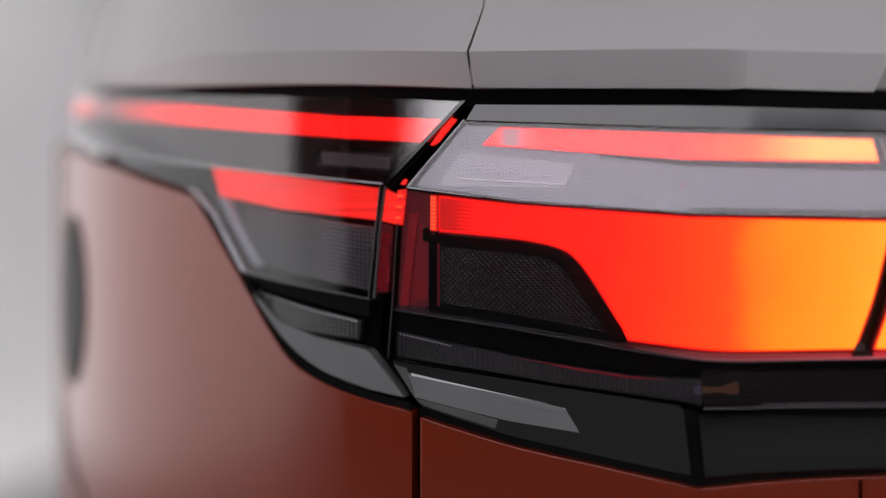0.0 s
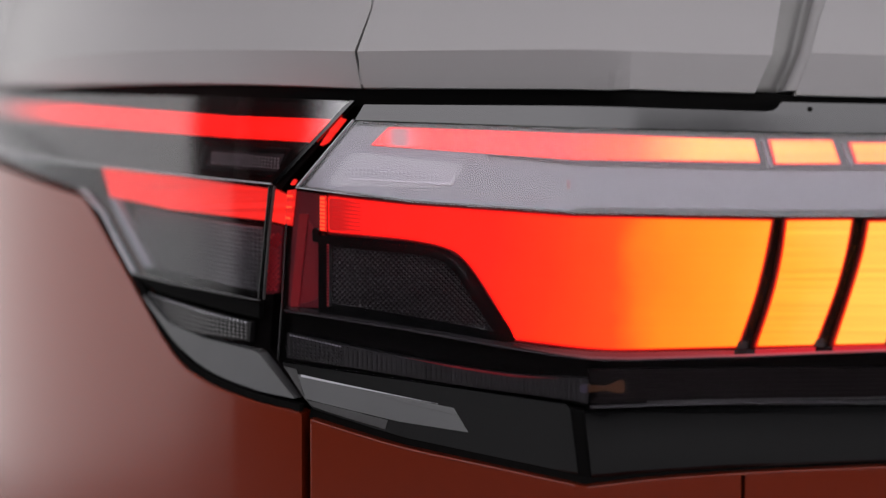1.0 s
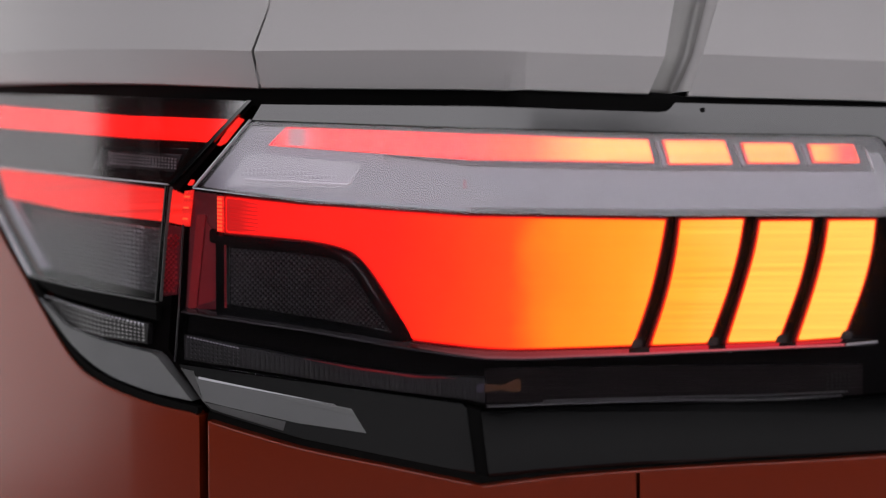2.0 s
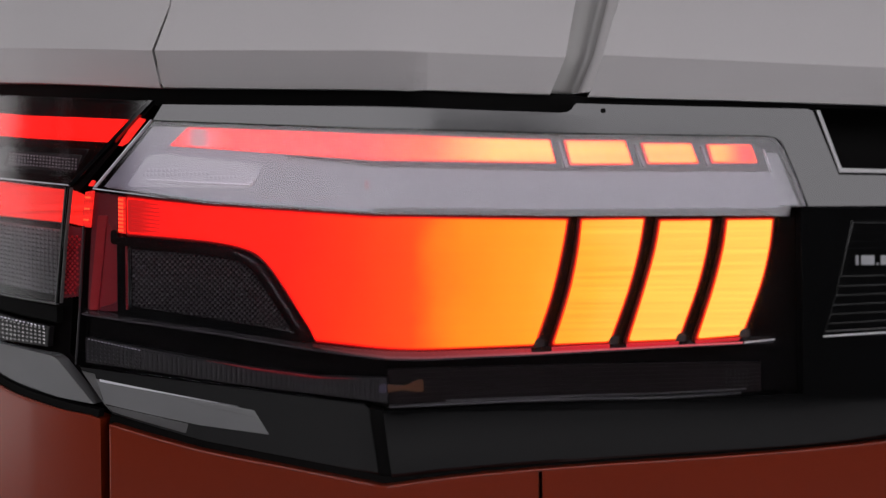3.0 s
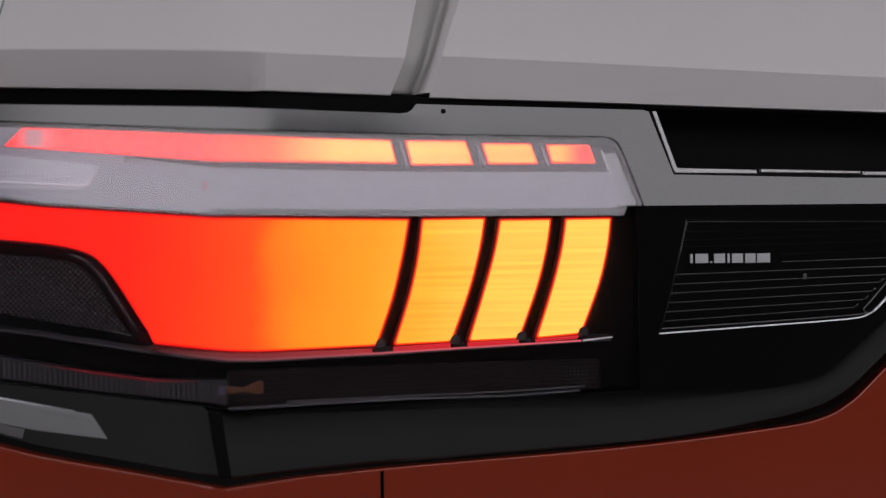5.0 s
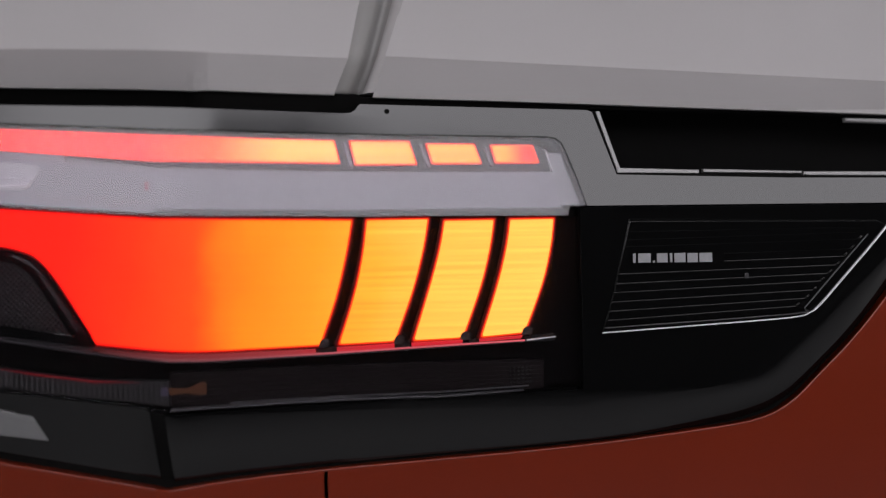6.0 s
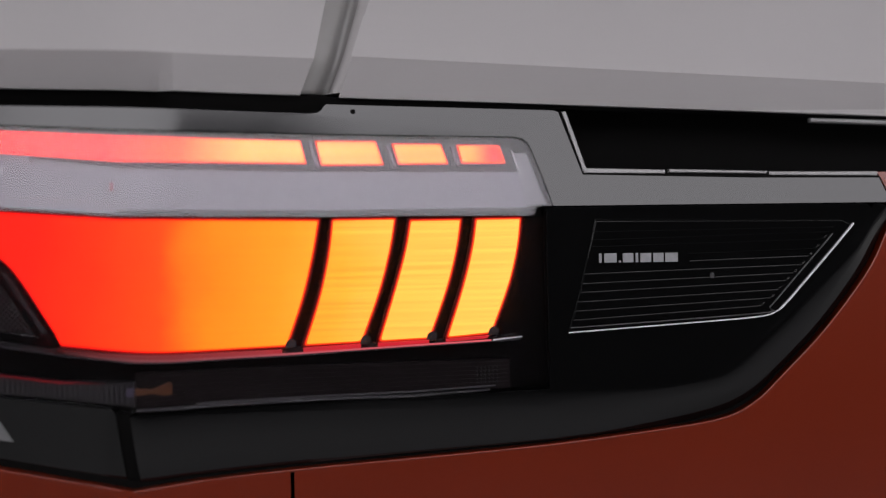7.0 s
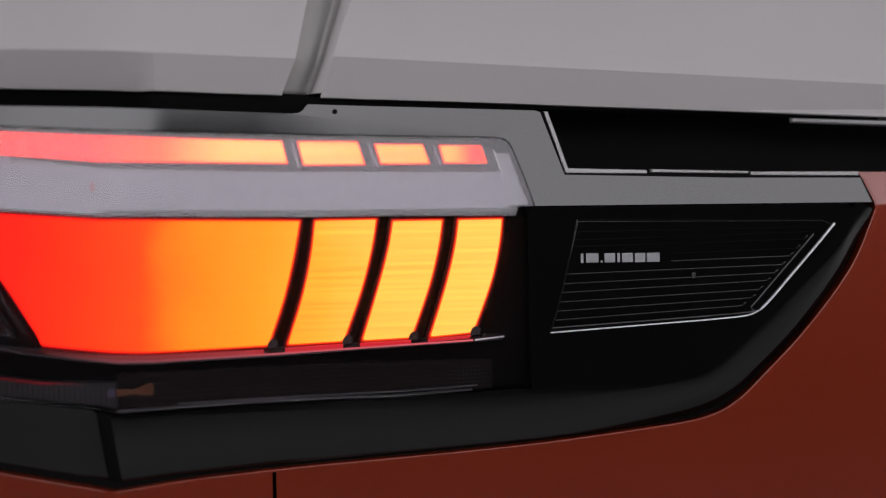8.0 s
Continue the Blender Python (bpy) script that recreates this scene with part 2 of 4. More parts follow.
def curve(u):
    """Plan of the tail at the place u along it: x, y and the inward normal. A rounded corner, a bend in the lamp, then flat; mirrored past the middle."""
    if u > 0.6:
        x, y, nx, ny = curve(1.2 - u)
        return 1.2 - x, y, -nx, ny
    if u < 0.10:
        a, x, y = (float(np.interp(-u, -ARC[0], row)) for row in ARC[1:])
        return x, y, math.sin(a), math.cos(a)

    def depth(x):
        if x < 0.135:
            q = (x - 0.10) / 0.035
            return (1 - q) ** 2 * -0.0099 + 2 * q * (1 - q) * -0.0118 + q * q * -0.0096
        return 0.0004 - 0.01 * (1 - min(1.0, (x - 0.135) / 0.105)) ** 2

    slope = (depth(u + 1e-4) - depth(u - 1e-4)) / 2e-4
    n = math.hypot(1, slope)
    return u, depth(u), -slope / n, 1 / n


def along(u, table):
    return float(np.interp(u, [p[0] / 1000 for p in table], [p[1] / 1000 for p in table]))


CREASE = [(-450, 1034), (-315, 1021), (-207, 1004), (-140, 996), (-51, 986), (23, 975), (112, 968), (214, 966), (327, 965), (337, 969.5), (700, 968)]
BROW = [(-6, 1019.6), (113, 1012.6), (308, 1007.2), (324, 1005), (338, 969.6), (523, 968.5)]
LEDGE = [(-148, 930), (-123, 911), (-59, 893), (-47, 889), (108, 870), (123, 866.5), (305, 872), (457, 877)]
BODY_CREASE = [(-4000, 1110), (-450, 1090), (-326, 1077), (-207, 1069), (-5, 1056), (65, 1054), (208, 1049.5), (236, 1050), (531, 1032), (620, 1030)]
smooth01 = lambda a, b, v: (lambda q: q * q * (3 - 2 * q))(min(1.0, max(0.0, (v - a) / (b - a))))


def sink(facet, u, z):
    """How far a facet of the skin lies behind the plan curve."""
    if facet == "up":
        return max(0.0, z - along(u, CREASE)) * math.tan(radians(6.0))
    if facet == "brow":
        base = along(u, BROW)
        lean = float(np.interp(u, [0.125, 0.146, 0.216, 0.235, 0.30, 0.345], [6.0, 1.3, 1.3, 3.0, 4.6, 6.0]))
        return max(0.0, base - along(u, CREASE)) * math.tan(radians(6.0)) + (z - base) * math.tan(radians(lean))
    if facet == "low":
        below = max(0.0, along(u, LEDGE) - z)
        flat = 1 - smooth01(0.100, 0.120, u)
        return flat * 0.2 * below + (1 - flat) * 5.0 * below ** 2
    if facet == "body_low":
        shoulder = 0.22 * max(0.0, z - 0.9675) * smooth01(0.44, 0.50, u)
        return 0.25 * max(0.0, 0.80 - z) ** 2 + 0.001 + shoulder
    inset = 0.022 * (1 - smooth01(-0.42, -0.12, u))
    if facet == "shoulder":
        over = z - along(u, BODY_CREASE)
        if over < 0:
            return inset + 0.001 - over * math.tan(radians(18.0 + 15.0 * smooth01(-0.09, 0.0, u) - 18.0 * smooth01(0.132, 0.144, u)))
        return inset + 0.001 + over * math.tan(radians(14.0)) + 0.35 * over * over
    return 0.0


CUTS = [-3.4, -2.6, -1.8, -1.2, -0.9] + [-0.7 + 0.02 * i for i in range(33)] + [0.02, 0.06] + [0.100 + 0.007 * i for i in range(6)] + [0.15, 0.17, 0.19, 0.21, 0.24]
CUTS += [-0.075, -0.045, -0.025, -0.01, 0.131, 0.135, 0.1385, 0.142, 0.146]
CUTS += [1.2 - c for c in CUTS if c < 0.0]


def joined(name, bm, material, parent=None, label="", angle=32, weighted=False):
    me = bpy.data.meshes.new(name)
    bmesh.ops.recalc_face_normals(bm, faces=bm.faces)
    bm.to_mesh(me)
    bm.free()
    me.materials.append(material)
    me.polygons.foreach_set("use_smooth", [True] * len(me.polygons))
    me.set_sharp_from_angle(angle=radians(angle))
    ob = new(name, me)
    if weighted:
        mod = ob.modifiers.new("even_shading", "WEIGHTED_NORMAL")
        mod.weight, mod.keep_sharp = 100, True
    ob.parent = parent
    if label:
        ob["label"] = label
    return ob


def rounded(pts, r):
    """The outline with its corners rounded to about r millimetres."""
    out = []
    for i, p in enumerate(pts):
        a, b, c = Vector(pts[i - 1]), Vector(p), Vector(pts[(i + 1) % len(pts)])
        la, lc = (a - b).length, (c - b).length
        if (b - a).angle(c - b, 0.0) < radians(14):
            out.append(tuple(b))
            continue
        k = min(r, la * 0.4, lc * 0.4)
        s, e = b + (a - b) * k / la, b + (c - b) * k / lc
        out += [tuple((1 - q) ** 2 * s + 2 * q * (1 - q) * b + q * q * e) for q in (0, 0.33, 0.67, 1)]
    return out


def flow(pts, n=5):
    """A smooth line through the points (Catmull-Rom)."""
    out = []
    for i in range(len(pts) - 1):
        p0, p1, p2, p3 = (Vector(pts[min(max(k, 0), len(pts) - 1)]) for k in (i - 1, i, i + 1, i + 2))
        for q in (k / n for k in range(n)):
            v = 0.5 * (2 * p1 + (p2 - p0) * q + (2 * p0 - 5 * p1 + 4 * p2 - p3) * q * q + (3 * p1 - p0 - 3 * p2 + p3) * q ** 3)
            out.append((round(v.x, 2), round(v.y, 2)))
    return out + [pts[-1]]


def plate(name, pts, depth, thick, material, parent=None, facet="mid", edge=0.4, corner=0.0, label="", zcuts=(), angle=40, steps=2):
    """A moulded piece: an outline in millimetres (along the tail, height), its front that far behind the skin, so thick, with softened edges."""
    if corner:
        pts = rounded(pts, corner)
    bm, at = bmesh.new(), {}
    rings = pts if isinstance(pts[0], list) else [pts]
    pts = [p for ring in rings for p in ring]
    for p in pts:
        if p not in at:
            at[p] = bm.verts.new((p[0] / 1000, 0, p[1] / 1000))
    for ring in rings:
        bm.faces.new([at[p] for p in ring])
    bm.normal_update()
    bmesh.ops.triangulate(bm, faces=bm.faces[:], ngon_method="EAR_CLIP")
    lo, hi = min(p[0] for p in pts) / 1000, max(p[0] for p in pts) / 1000
    for c in CUTS:
        if lo + 0.001 < c < hi - 0.001:
            bmesh.ops.bisect_plane(bm, geom=bm.verts[:] + bm.edges[:] + bm.faces[:], dist=1e-6, plane_co=(c, 0, 0), plane_no=(1, 0, 0))
    for c in zcuts:
        bmesh.ops.bisect_plane(bm, geom=bm.verts[:] + bm.edges[:] + bm.faces[:], dist=1e-6, plane_co=(0, 0, c / 1000), plane_no=(0, 0, 1))
    rim = [e for e in bm.edges if len(e.link_faces) == 1]
    made = bmesh.ops.extrude_face_region(bm, geom=bm.faces[:], use_keep_orig=True)
    for v in made["geom"]:
        if isinstance(v, bmesh.types.BMVert):
            v.co.y = thick / 1000
    if edge:
        bmesh.ops.bevel(bm, geom=rim, offset=edge / 1000, segments=steps, profile=0.5, affect="EDGES", clamp_overlap=True)
    for v in bm.verts:
        u, d, z = v.co
        x, y, nx, ny = curve(u)
        d += sink(facet, u, z) + depth / 1000
        v.co = (x + nx * d, y + ny * d, z)
    return joined(name, bm, material, parent, label, angle, True)


def on_skin(u, z, depth, facet="mid"):
    x, y, nx, ny = curve(u / 1000)
    d = sink(facet, u / 1000, z / 1000) + depth / 1000
    return Vector((x + nx * d, y + ny * d, z / 1000))


def box(bm, lo, hi):
    m = Matrix.Translation([(a + b) / 2 for a, b in zip(lo, hi)]) @ Matrix.Diagonal([b - a for a, b in zip(lo, hi)] + [1])
    bmesh.ops.create_cube(bm, size=1, matrix=m)


# ---- the studio ----
CEMENT = solid("studio_floor_paint", (0.25, 0.246, 0.25), 0.45, 0.0, 0.0, 0.03, 0.1, 60.0, 0.1)
COVE = solid("white_studio_wall", (0.78, 0.77, 0.78), 0.7, 0.0, 0.0, 0.03, 0.05, 80.0, 0.03)
DRAPE = solid("black_molton", (0.018, 0.018, 0.018), 0.9, 0.0, 0.0, 0.03, 0.2, 300.0, 0.2)


def slab(name, lo, hi, material, label):
    bm = bmesh.new()
    box(bm, lo, hi)
    return tagged(joined(name, bm, material), label, name.split("_")[0], kind="structure")


slab("floor", (-4.2, -4.4, -0.2), (5.4, 8.2, 0.0), CEMENT, "smooth grey painted studio floor")
slab("ceiling", (-4.2, -4.4, 3.8), (5.4, 8.2, 4.0), DRAPE, "dark ceiling of the photo studio")
slab("wall_west", (-4.4, -4.4, -0.2), (-4.2, 8.2, 4.0), COVE, "plain white studio wall beside the car")
slab("wall_east", (5.4, -4.4, -0.2), (5.6, 8.2, 4.0), COVE, "plain white studio wall")
slab("wall_north", (-4.4, 8.2, -0.2), (5.6, 8.4, 4.0), COVE, "plain white studio wall ahead of the car")
def cove(name, start, end, out, radius, label):
    """A hollow curve from the floor up into a wall, between two places at the wall's foot; out points into the room."""
    bm, rows = bmesh.new(), []
    for i in range(19):
        a = radians(90) * i / 18
        away, up = radius * (1 - math.sin(a)), radius * (1 - math.cos(a))
        rows.append([bm.verts.new((p[0] + out[0] * (away + 0.004), p[1] + out[1] * (away + 0.004), up + 0.004)) for p in (start, end)])
    rows.append([bm.verts.new((p[0] + out[0] * 0.004, p[1] + out[1] * 0.004, 0.004)) for p in (start, end)])
    for a, b in zip(rows, rows[1:] + rows[:1]):
        bm.faces.new((a[0], a[1], b[1], b[0]))
    for k in (0, 1):
        bm.faces.new([row[k] for row in rows])
    return tagged(joined(name, bm, COVE), label, "cove", kind="structure")


cove("cove_west", (-4.2, 3.4), (-4.2, 8.2), (1, 0), 1.8, "white studio cove curving up into the wall")
cove("cove_north", (-4.2, 8.2), (5.4, 8.2), (0, -1), 1.8, "white studio cove curving up into the end wall")
slab("wall_south", (-4.4, -4.6, -0.2), (5.6, -4.4, 4.0), DRAPE, "black draped studio wall behind the camera")


def lamp_sheet(name, radiance, tint=(1.0, 0.985, 0.99), axis=None, dim=0.0, bright=1.0, least=0.0, fade=None):
    """Diffuser cloth; where an axis is given, it is lit from one end, from the place dim to the place bright, and may fade out past that end."""
    m, nt, b = nodes_of(name)
    b.inputs["Emission Color"].default_value, b.inputs["Emission Strength"].default_value = (*tint, 1), radiance
    b.inputs["Base Color"].default_value, b.inputs["Roughness"].default_value = (0.06, 0.06, 0.06, 1), 0.8
    if axis:
        pos = nt.nodes.new("ShaderNodeNewGeometry").outputs["Position"]
        apart = nt.nodes.new("ShaderNodeSeparateXYZ")
        nt.links.new(pos, apart.inputs[0])
        fall = nt.nodes.new("ShaderNodeMapRange")
        fall.interpolation_type = "SMOOTHSTEP"
        for key, value in (("From Min", dim), ("From Max", bright), ("To Min", least), ("To Max", radiance)):
            fall.inputs[key].default_value = value
        nt.links.new(apart.outputs[axis], fall.inputs["Value"])
        level = fall.outputs["Result"]
        if fade:
            ebb = nt.nodes.new("ShaderNodeMapRange")
            ebb.interpolation_type = "SMOOTHSTEP"
            ebb.inputs["From Min"].default_value, ebb.inputs["From Max"].default_value = fade
            nt.links.new(apart.outputs[axis], ebb.inputs["Value"])
            both = nt.nodes.new("ShaderNodeMath")
            both.operation = "MULTIPLY"
            nt.links.new(level, both.inputs[0])
            nt.links.new(ebb.outputs["Result"], both.inputs[1])
            level = both.outputs[0]
        nt.links.new(level, b.inputs["Emission Strength"])
    return m


def softbox(pose_m, wide, high, radiance, label, **lit):
    """A studio softbox: a black tray and its glowing diffuser cloth, facing down its own -z."""
    top = new("softbox")
    top.matrix_world = pose_m
    tagged(top, label, "studio light", "softboxes round the car")
    bm = bmesh.new()
    for lo, hi in (((-wide / 2, -high / 2, 0.02), (wide / 2, high / 2, 0.10)), ((-wide / 2 - 0.03, -high / 2 - 0.03, -0.04), (-wide / 2, high / 2 + 0.03, 0.1)), ((wide / 2, -high / 2 - 0.03, -0.04), (wide / 2 + 0.03, high / 2 + 0.03, 0.1)),
                   ((-wide / 2, -high / 2 - 0.03, -0.04), (wide / 2, -high / 2, 0.1)), ((-wide / 2, high / 2, -0.04), (wide / 2, high / 2 + 0.03, 0.1))):
        box(bm, lo, hi)
    joined("tray", bm, MATT, top)
    bm = bmesh.new()
    box(bm, (-wide / 2 + 0.002, -high / 2 + 0.002, 0.0), (wide / 2 - 0.002, high / 2 - 0.002, 0.016))
    joined("diffuser", bm, lamp_sheet("softbox_cloth", radiance, **lit), top, "glowing white diffuser cloth")
    return top


softbox(pose(0.95, -4.25, 2.65, 90, 0, 180) @ pose(0, 0, 0, 0, 180, 0), 7.7, 1.9, REAR_BOX, "wide softbox hung on the black studio wall", tint=(1.0, 0.97, 1.02), axis="X", dim=1.0, bright=-0.7, least=3.9, fade=(-2.75, -2.0))
softbox(pose(0.6, 1.6, 3.70, 0, 0, 0), 5.6, 5.0, ROOF_BOX, "large square softbox hung below the studio ceiling")
# Fill light added out of view to brighten the white wall.
softbox(pose(-2.7, 4.3, 3.70, 0, 0, 0), 1.2, 7.0, WALL_BOX, "unseen softbox added to brighten the white studio wall")
softbox(pose(-4.05, -0.4, 0.84, 0, -90, 0), 1.60, 7.2, LOW_BOX, "long softbox standing low along the white studio wall", axis="Y", dim=-4.4, bright=-2.2)
softbox(pose(-4.05, -0.4, 2.62, 0, -90, 0), 1.82, 7.2, SIDE_BOX, "long softbox hung high along the white studio wall", axis="Y", dim=-2.95, bright=-2.55)


softbox(pose(5.25, -1.4, 0.733, 0, 90, 0), 1.4, 5.0, RIGHT_BOX, "long softbox standing low at the far studio wall")


# ---- the car ----
car = tagged(new("car"), "two-tone silver and copper-orange car with lit wraparound tail lamps", "car")
car.location = (0.6, 0, 0)
car.matrix_world = Matrix.Translation((0.6, 0, 0))


def keep(ob, parent):
    """Hangs a part, built in place, under its thing."""
    ob.parent = parent
    ob.matrix_parent_inverse = parent.matrix_world.inverted()
    return ob


def piece(name, pts, depth, thick, material, parent, **more):
    return keep(plate(name, pts, depth, thick, material, None, **more), parent)


BODY_Z = (500, 600, 700, 760, 800, 965, 967, 968, 973)
piece("quarter_panel", [(-4000, 1060), (-470, 1036), (-338, 1015), (-271, 1001), (-191, 982)] + flow([(-177, 967), (-152, 935), (-119, 892), (-95, 876.5), (-64, 867), (-42, 863)]) + [(-36, 861), (-36, 380), (-4000, 380)],
      0, 14, COPPER, car, facet="body_low", edge=2.2, steps=4, zcuts=BODY_Z, label="copper-orange painted rear quarter panel")
piece("tailgate_lower", [(-31, 858.5), (19, 845.5), (112, 828.5), (117, 827.5), (150, 831), (197, 834.2), (197, 380), (-31, 380)], 0, 14, COPPER, car, facet="body_low", edge=2.2, steps=4, zcuts=BODY_Z, label="copper-orange painted tailgate skin")
piece("tailgate_centre", flow([(199, 834.4), (322, 842.2), (400, 850.2), (430, 855.2), (446.4, 863.4), (461, 876.8), (485.8, 902), (510.8, 934.6), (524.4, 965)]) + [(524.2, 968), (518.8, 981.4), (516.6, 985), (600, 984), (1236, 984), (1236, 380), (199, 380)], 0, 14, COPPER, car, facet="body_low", edge=2.2, steps=4, zcuts=BODY_Z,
      label="copper-orange painted tailgate skin")
piece("side_panel", [(1240, 1036), (5200, 1060), (5200, 380), (1240, 380)], 0, 14, COPPER, car, facet="body_low", edge=2.2, steps=4, zcuts=BODY_Z, label="copper-orange painted side panel")

SH_Z = (1120, 1160, 1200, 1260, 1330)
BOTTOM_L = [(-4000, 1095), (-450, 1076), (-326, 1063), (-236, 1054), (-157, 1048), (-5, 1038)]
C_L = [(-4000, 1110), (-450, 1090), (-326, 1077), (-207, 1069), (-5, 1056)]
C_M = [(-3.6, 1056), (65, 1054), (213.6, 1049)]
C_R = [(233, 1050), (531, 1032), (620, 1030), (1200, 1030)]
piece("quarter_upper", [BOTTOM_L + C_L[::-1], C_L + [(2.4, 1080), (20, 1400), (-4000, 1400)]], 0, 12, SILVER, car, facet="shoulder", edge=0.4, zcuts=SH_Z, angle=8, label="silver painted rear quarter")
piece("pillar_upper", [[(-3.6, 1038), (206, 1030.4)] + C_M[::-1], C_M + [(220, 1079.5), (284, 1400), (21.0, 1400), (3.4, 1080)]], 0, 12, SILVER, car, facet="shoulder", edge=0.4, steps=3, zcuts=SH_Z, angle=8, label="silver painted tailgate pillar")
piece("hatch_upper", [[(226, 1029), (295, 1026.2), (449, 1019), (531, 1015), (600, 1013), (1200, 1013)] + C_R[::-1], C_R + [(1200, 1400), (308, 1400), (242, 1079)]], 0, 12, SILVER, car, facet="shoulder", edge=0.6, steps=3, zcuts=SH_Z, angle=8, label="silver painted hatch")


def groove(name, profile, material, label):
    """One flank of the valley between pillar and hatch, swept up along it: shares of the width and depths."""
    left, right = [(1026, 204), (1049, 213.6), (1079.5, 220), (1400, 284)], [(1026, 223), (1050, 233), (1079, 242), (1400, 308)]
    profile = list(profile) + [(profile[-1][0], 26.0), (profile[0][0], 26.0)]
    bm, rows, n = bmesh.new(), [], len(profile)
    for i in range(26):
        z = 1031.6 + 368.4 * (i / 25) ** 1.6
        a, b = (float(np.interp(z, [p[0] for p in line], [p[1] for p in line])) for line in (left, right))
        rows.append([bm.verts.new(on_skin(a + (b - a) * q, z, d, "shoulder")) for q, d in profile])
    for a, b in zip(rows, rows[1:]):
        for i in range(n):
            bm.faces.new((a[i], a[(i + 1) % n], b[(i + 1) % n], b[i]))
    for row in (rows[0], rows[-1]):
        bm.faces.new(row)
    return keep(joined(name, bm, material, None, label, 75), car)


piece("shut_backing", [(-7, 1040), (-2, 1056), (0, 1080), (17, 1398), (24, 1398), (7, 1080), (5, 1056), (0, 1040)], 0.9, 4, SILVER, car, facet="shoulder", edge=0)
piece("gap_backing", [(-480, 1120), (620, 1120), (620, 820), (-480, 820)], 40, 8, MATT, car, facet="mid", edge=0)
piece("upper_seal", [(-450, 1074), (-236, 1055), (-157, 1048), (-3, 1039.5), (204, 1031.6), (219, 1030.4), (226, 1029.4), (295, 1027.4), (449, 1020.4), (531, 1016.4), (531, 1014.4), (449, 1018.2), (345, 1022), (221, 1024.6), (217, 1019.5), (-1, 1026), (-157, 1037), (-236, 1044), (-450, 1062)], 4, 10, MATT, car, facet="shoulder", edge=0.8, label="black rubber seal above the lamps")

def ribbon(name, back, front, material, parent, label=""):
    """A sloping strip between two lines of place, height and depth, with a turned-down front."""
    bm, rows = bmesh.new(), []
    us = [back[0][0] + (back[-1][0] - back[0][0]) * i / 60 for i in range(61)]
    at = lambda line, u, k: float(np.interp(u, [p[0] for p in line], [p[k] for p in line]))
    for line, drop, deep in ((back, 0.0, 0.0), (front, 0.0, 0.0), (front, 0.9, 0.2), (front, 1.2, 5.0), (back, 4.0, 2.0)):
        rows.append([bm.verts.new(on_skin(u, at(line, u, 1) - drop, at(line, u, 2) + deep)) for u in us])
    for a, b in zip(rows, rows[1:] + rows[:1]):
        for i in range(60):
            bm.faces.new((a[i], a[i + 1], b[i + 1], b[i]))
    for i in (0, 60):
        bm.faces.new([row[i] for row in rows])
    return keep(joined(name, bm, material, None, label, 25), parent)


# outer lamp, on the quarter panel
outer = piece("outer_tail_lamp", [(-448, 1041), (-430, 1062), (-366, 1060), (-236, 1047.5), (-157, 1040), (-9, 1029), (-52, 985), (-57, 980), (-59, 922), (-61, 895), (-41, 870), (-64, 873.5), (-93, 882.5), (-115, 898), (-147, 938), (-172, 972.5), (-190, 986.5), (-271, 1006.5), (-338, 1021.5)], 13, 16, DARK_HOUSING, car, edge=0.3,
              label="lit wraparound tail lamp on the car's quarter")
piece("upper_lens", [(-450, 1040), (-430, 1065), (-366, 1061.5), (-340, 1059), (-283, 1052.5), (-236, 1048.6), (-157, 1041), (-8, 1030), (-51, 986), (-140, 996), (-207, 1004), (-275, 1011), (-338, 1020)], 0, 2, WRAP_CLEAR, outer, facet="up", edge=0.5, label="clear upper lens")
piece("lower_lens", [(-275, 1010.3), (-207, 1003.4), (-140, 995.4), (-51.6, 985.2), (-53.6, 982), (-59.6, 922), (-118, 930.8), (-148, 937), (-173, 972), (-191, 986), (-271, 1005)], 0, 2, CLEAR, outer, edge=0.5, label="clear lower lens")
piece("light_strip", [(-398, 1061.5), (-370, 1059.5), (-283, 1048.5), (-163, 1034), (-82, 1025), (-23, 1021), (-32, 1009), (-82, 1013), (-163, 1022), (-283, 1037), (-370, 1047), (-398, 1049)], 4, 5, STRIP_LIT, outer, facet="up", label="glowing red light strip")
piece("strip_end", [(-27.4, 1007), (-23.8, 1008.6), (-13, 1021), (-16, 1022)], 7, 5, RED_LIT, outer, label="glowing red end of the light strip")
piece("brake_light", [(-177, 999), (-120, 992), (-53, 983), (-58, 966), (-120, 973), (-170, 982)], 4, 6, RED_LIT, outer, edge=0.6, label="glowing red brake light")
piece("brake_end", [(-59.4, 984.6), (-49.9, 980.6), (-49.9, 963.8), (-61, 966.4)], 11.4, 3, RED_LIT, outer, label="glowing red end of the brake light")
piece("red_wall", [(-63.6, 965), (-51.8, 963), (-54.8, 926), (-65.4, 925)], 12.0, 3, MAROON, outer, label="deep red end wall")
piece("window_frame", [(-100.5, 1009), (-44.6, 1005.6), (-54.6, 990), (-106, 996.4)], 5.6, 6, PIANO, outer, facet="up", edge=0.6)
piece("reflex_window", [(-95, 1006.2), (-48.6, 1002.4), (-52.4, 993), (-98.4, 997.6)], 5.0, 3, REFLEX, outer, facet="up")
piece("grey_guide", [(-172, 982), (-164, 980), (-135, 941), (-142, 940)], 3.0, 4, VISOR, outer, edge=1.2, label="pale grey slanting guide")
piece("lower_bar", [(-150, 936), (-62, 921), (-62, 912), (-132, 926)], 2.6, 6, MATT, outer, edge=0.8)
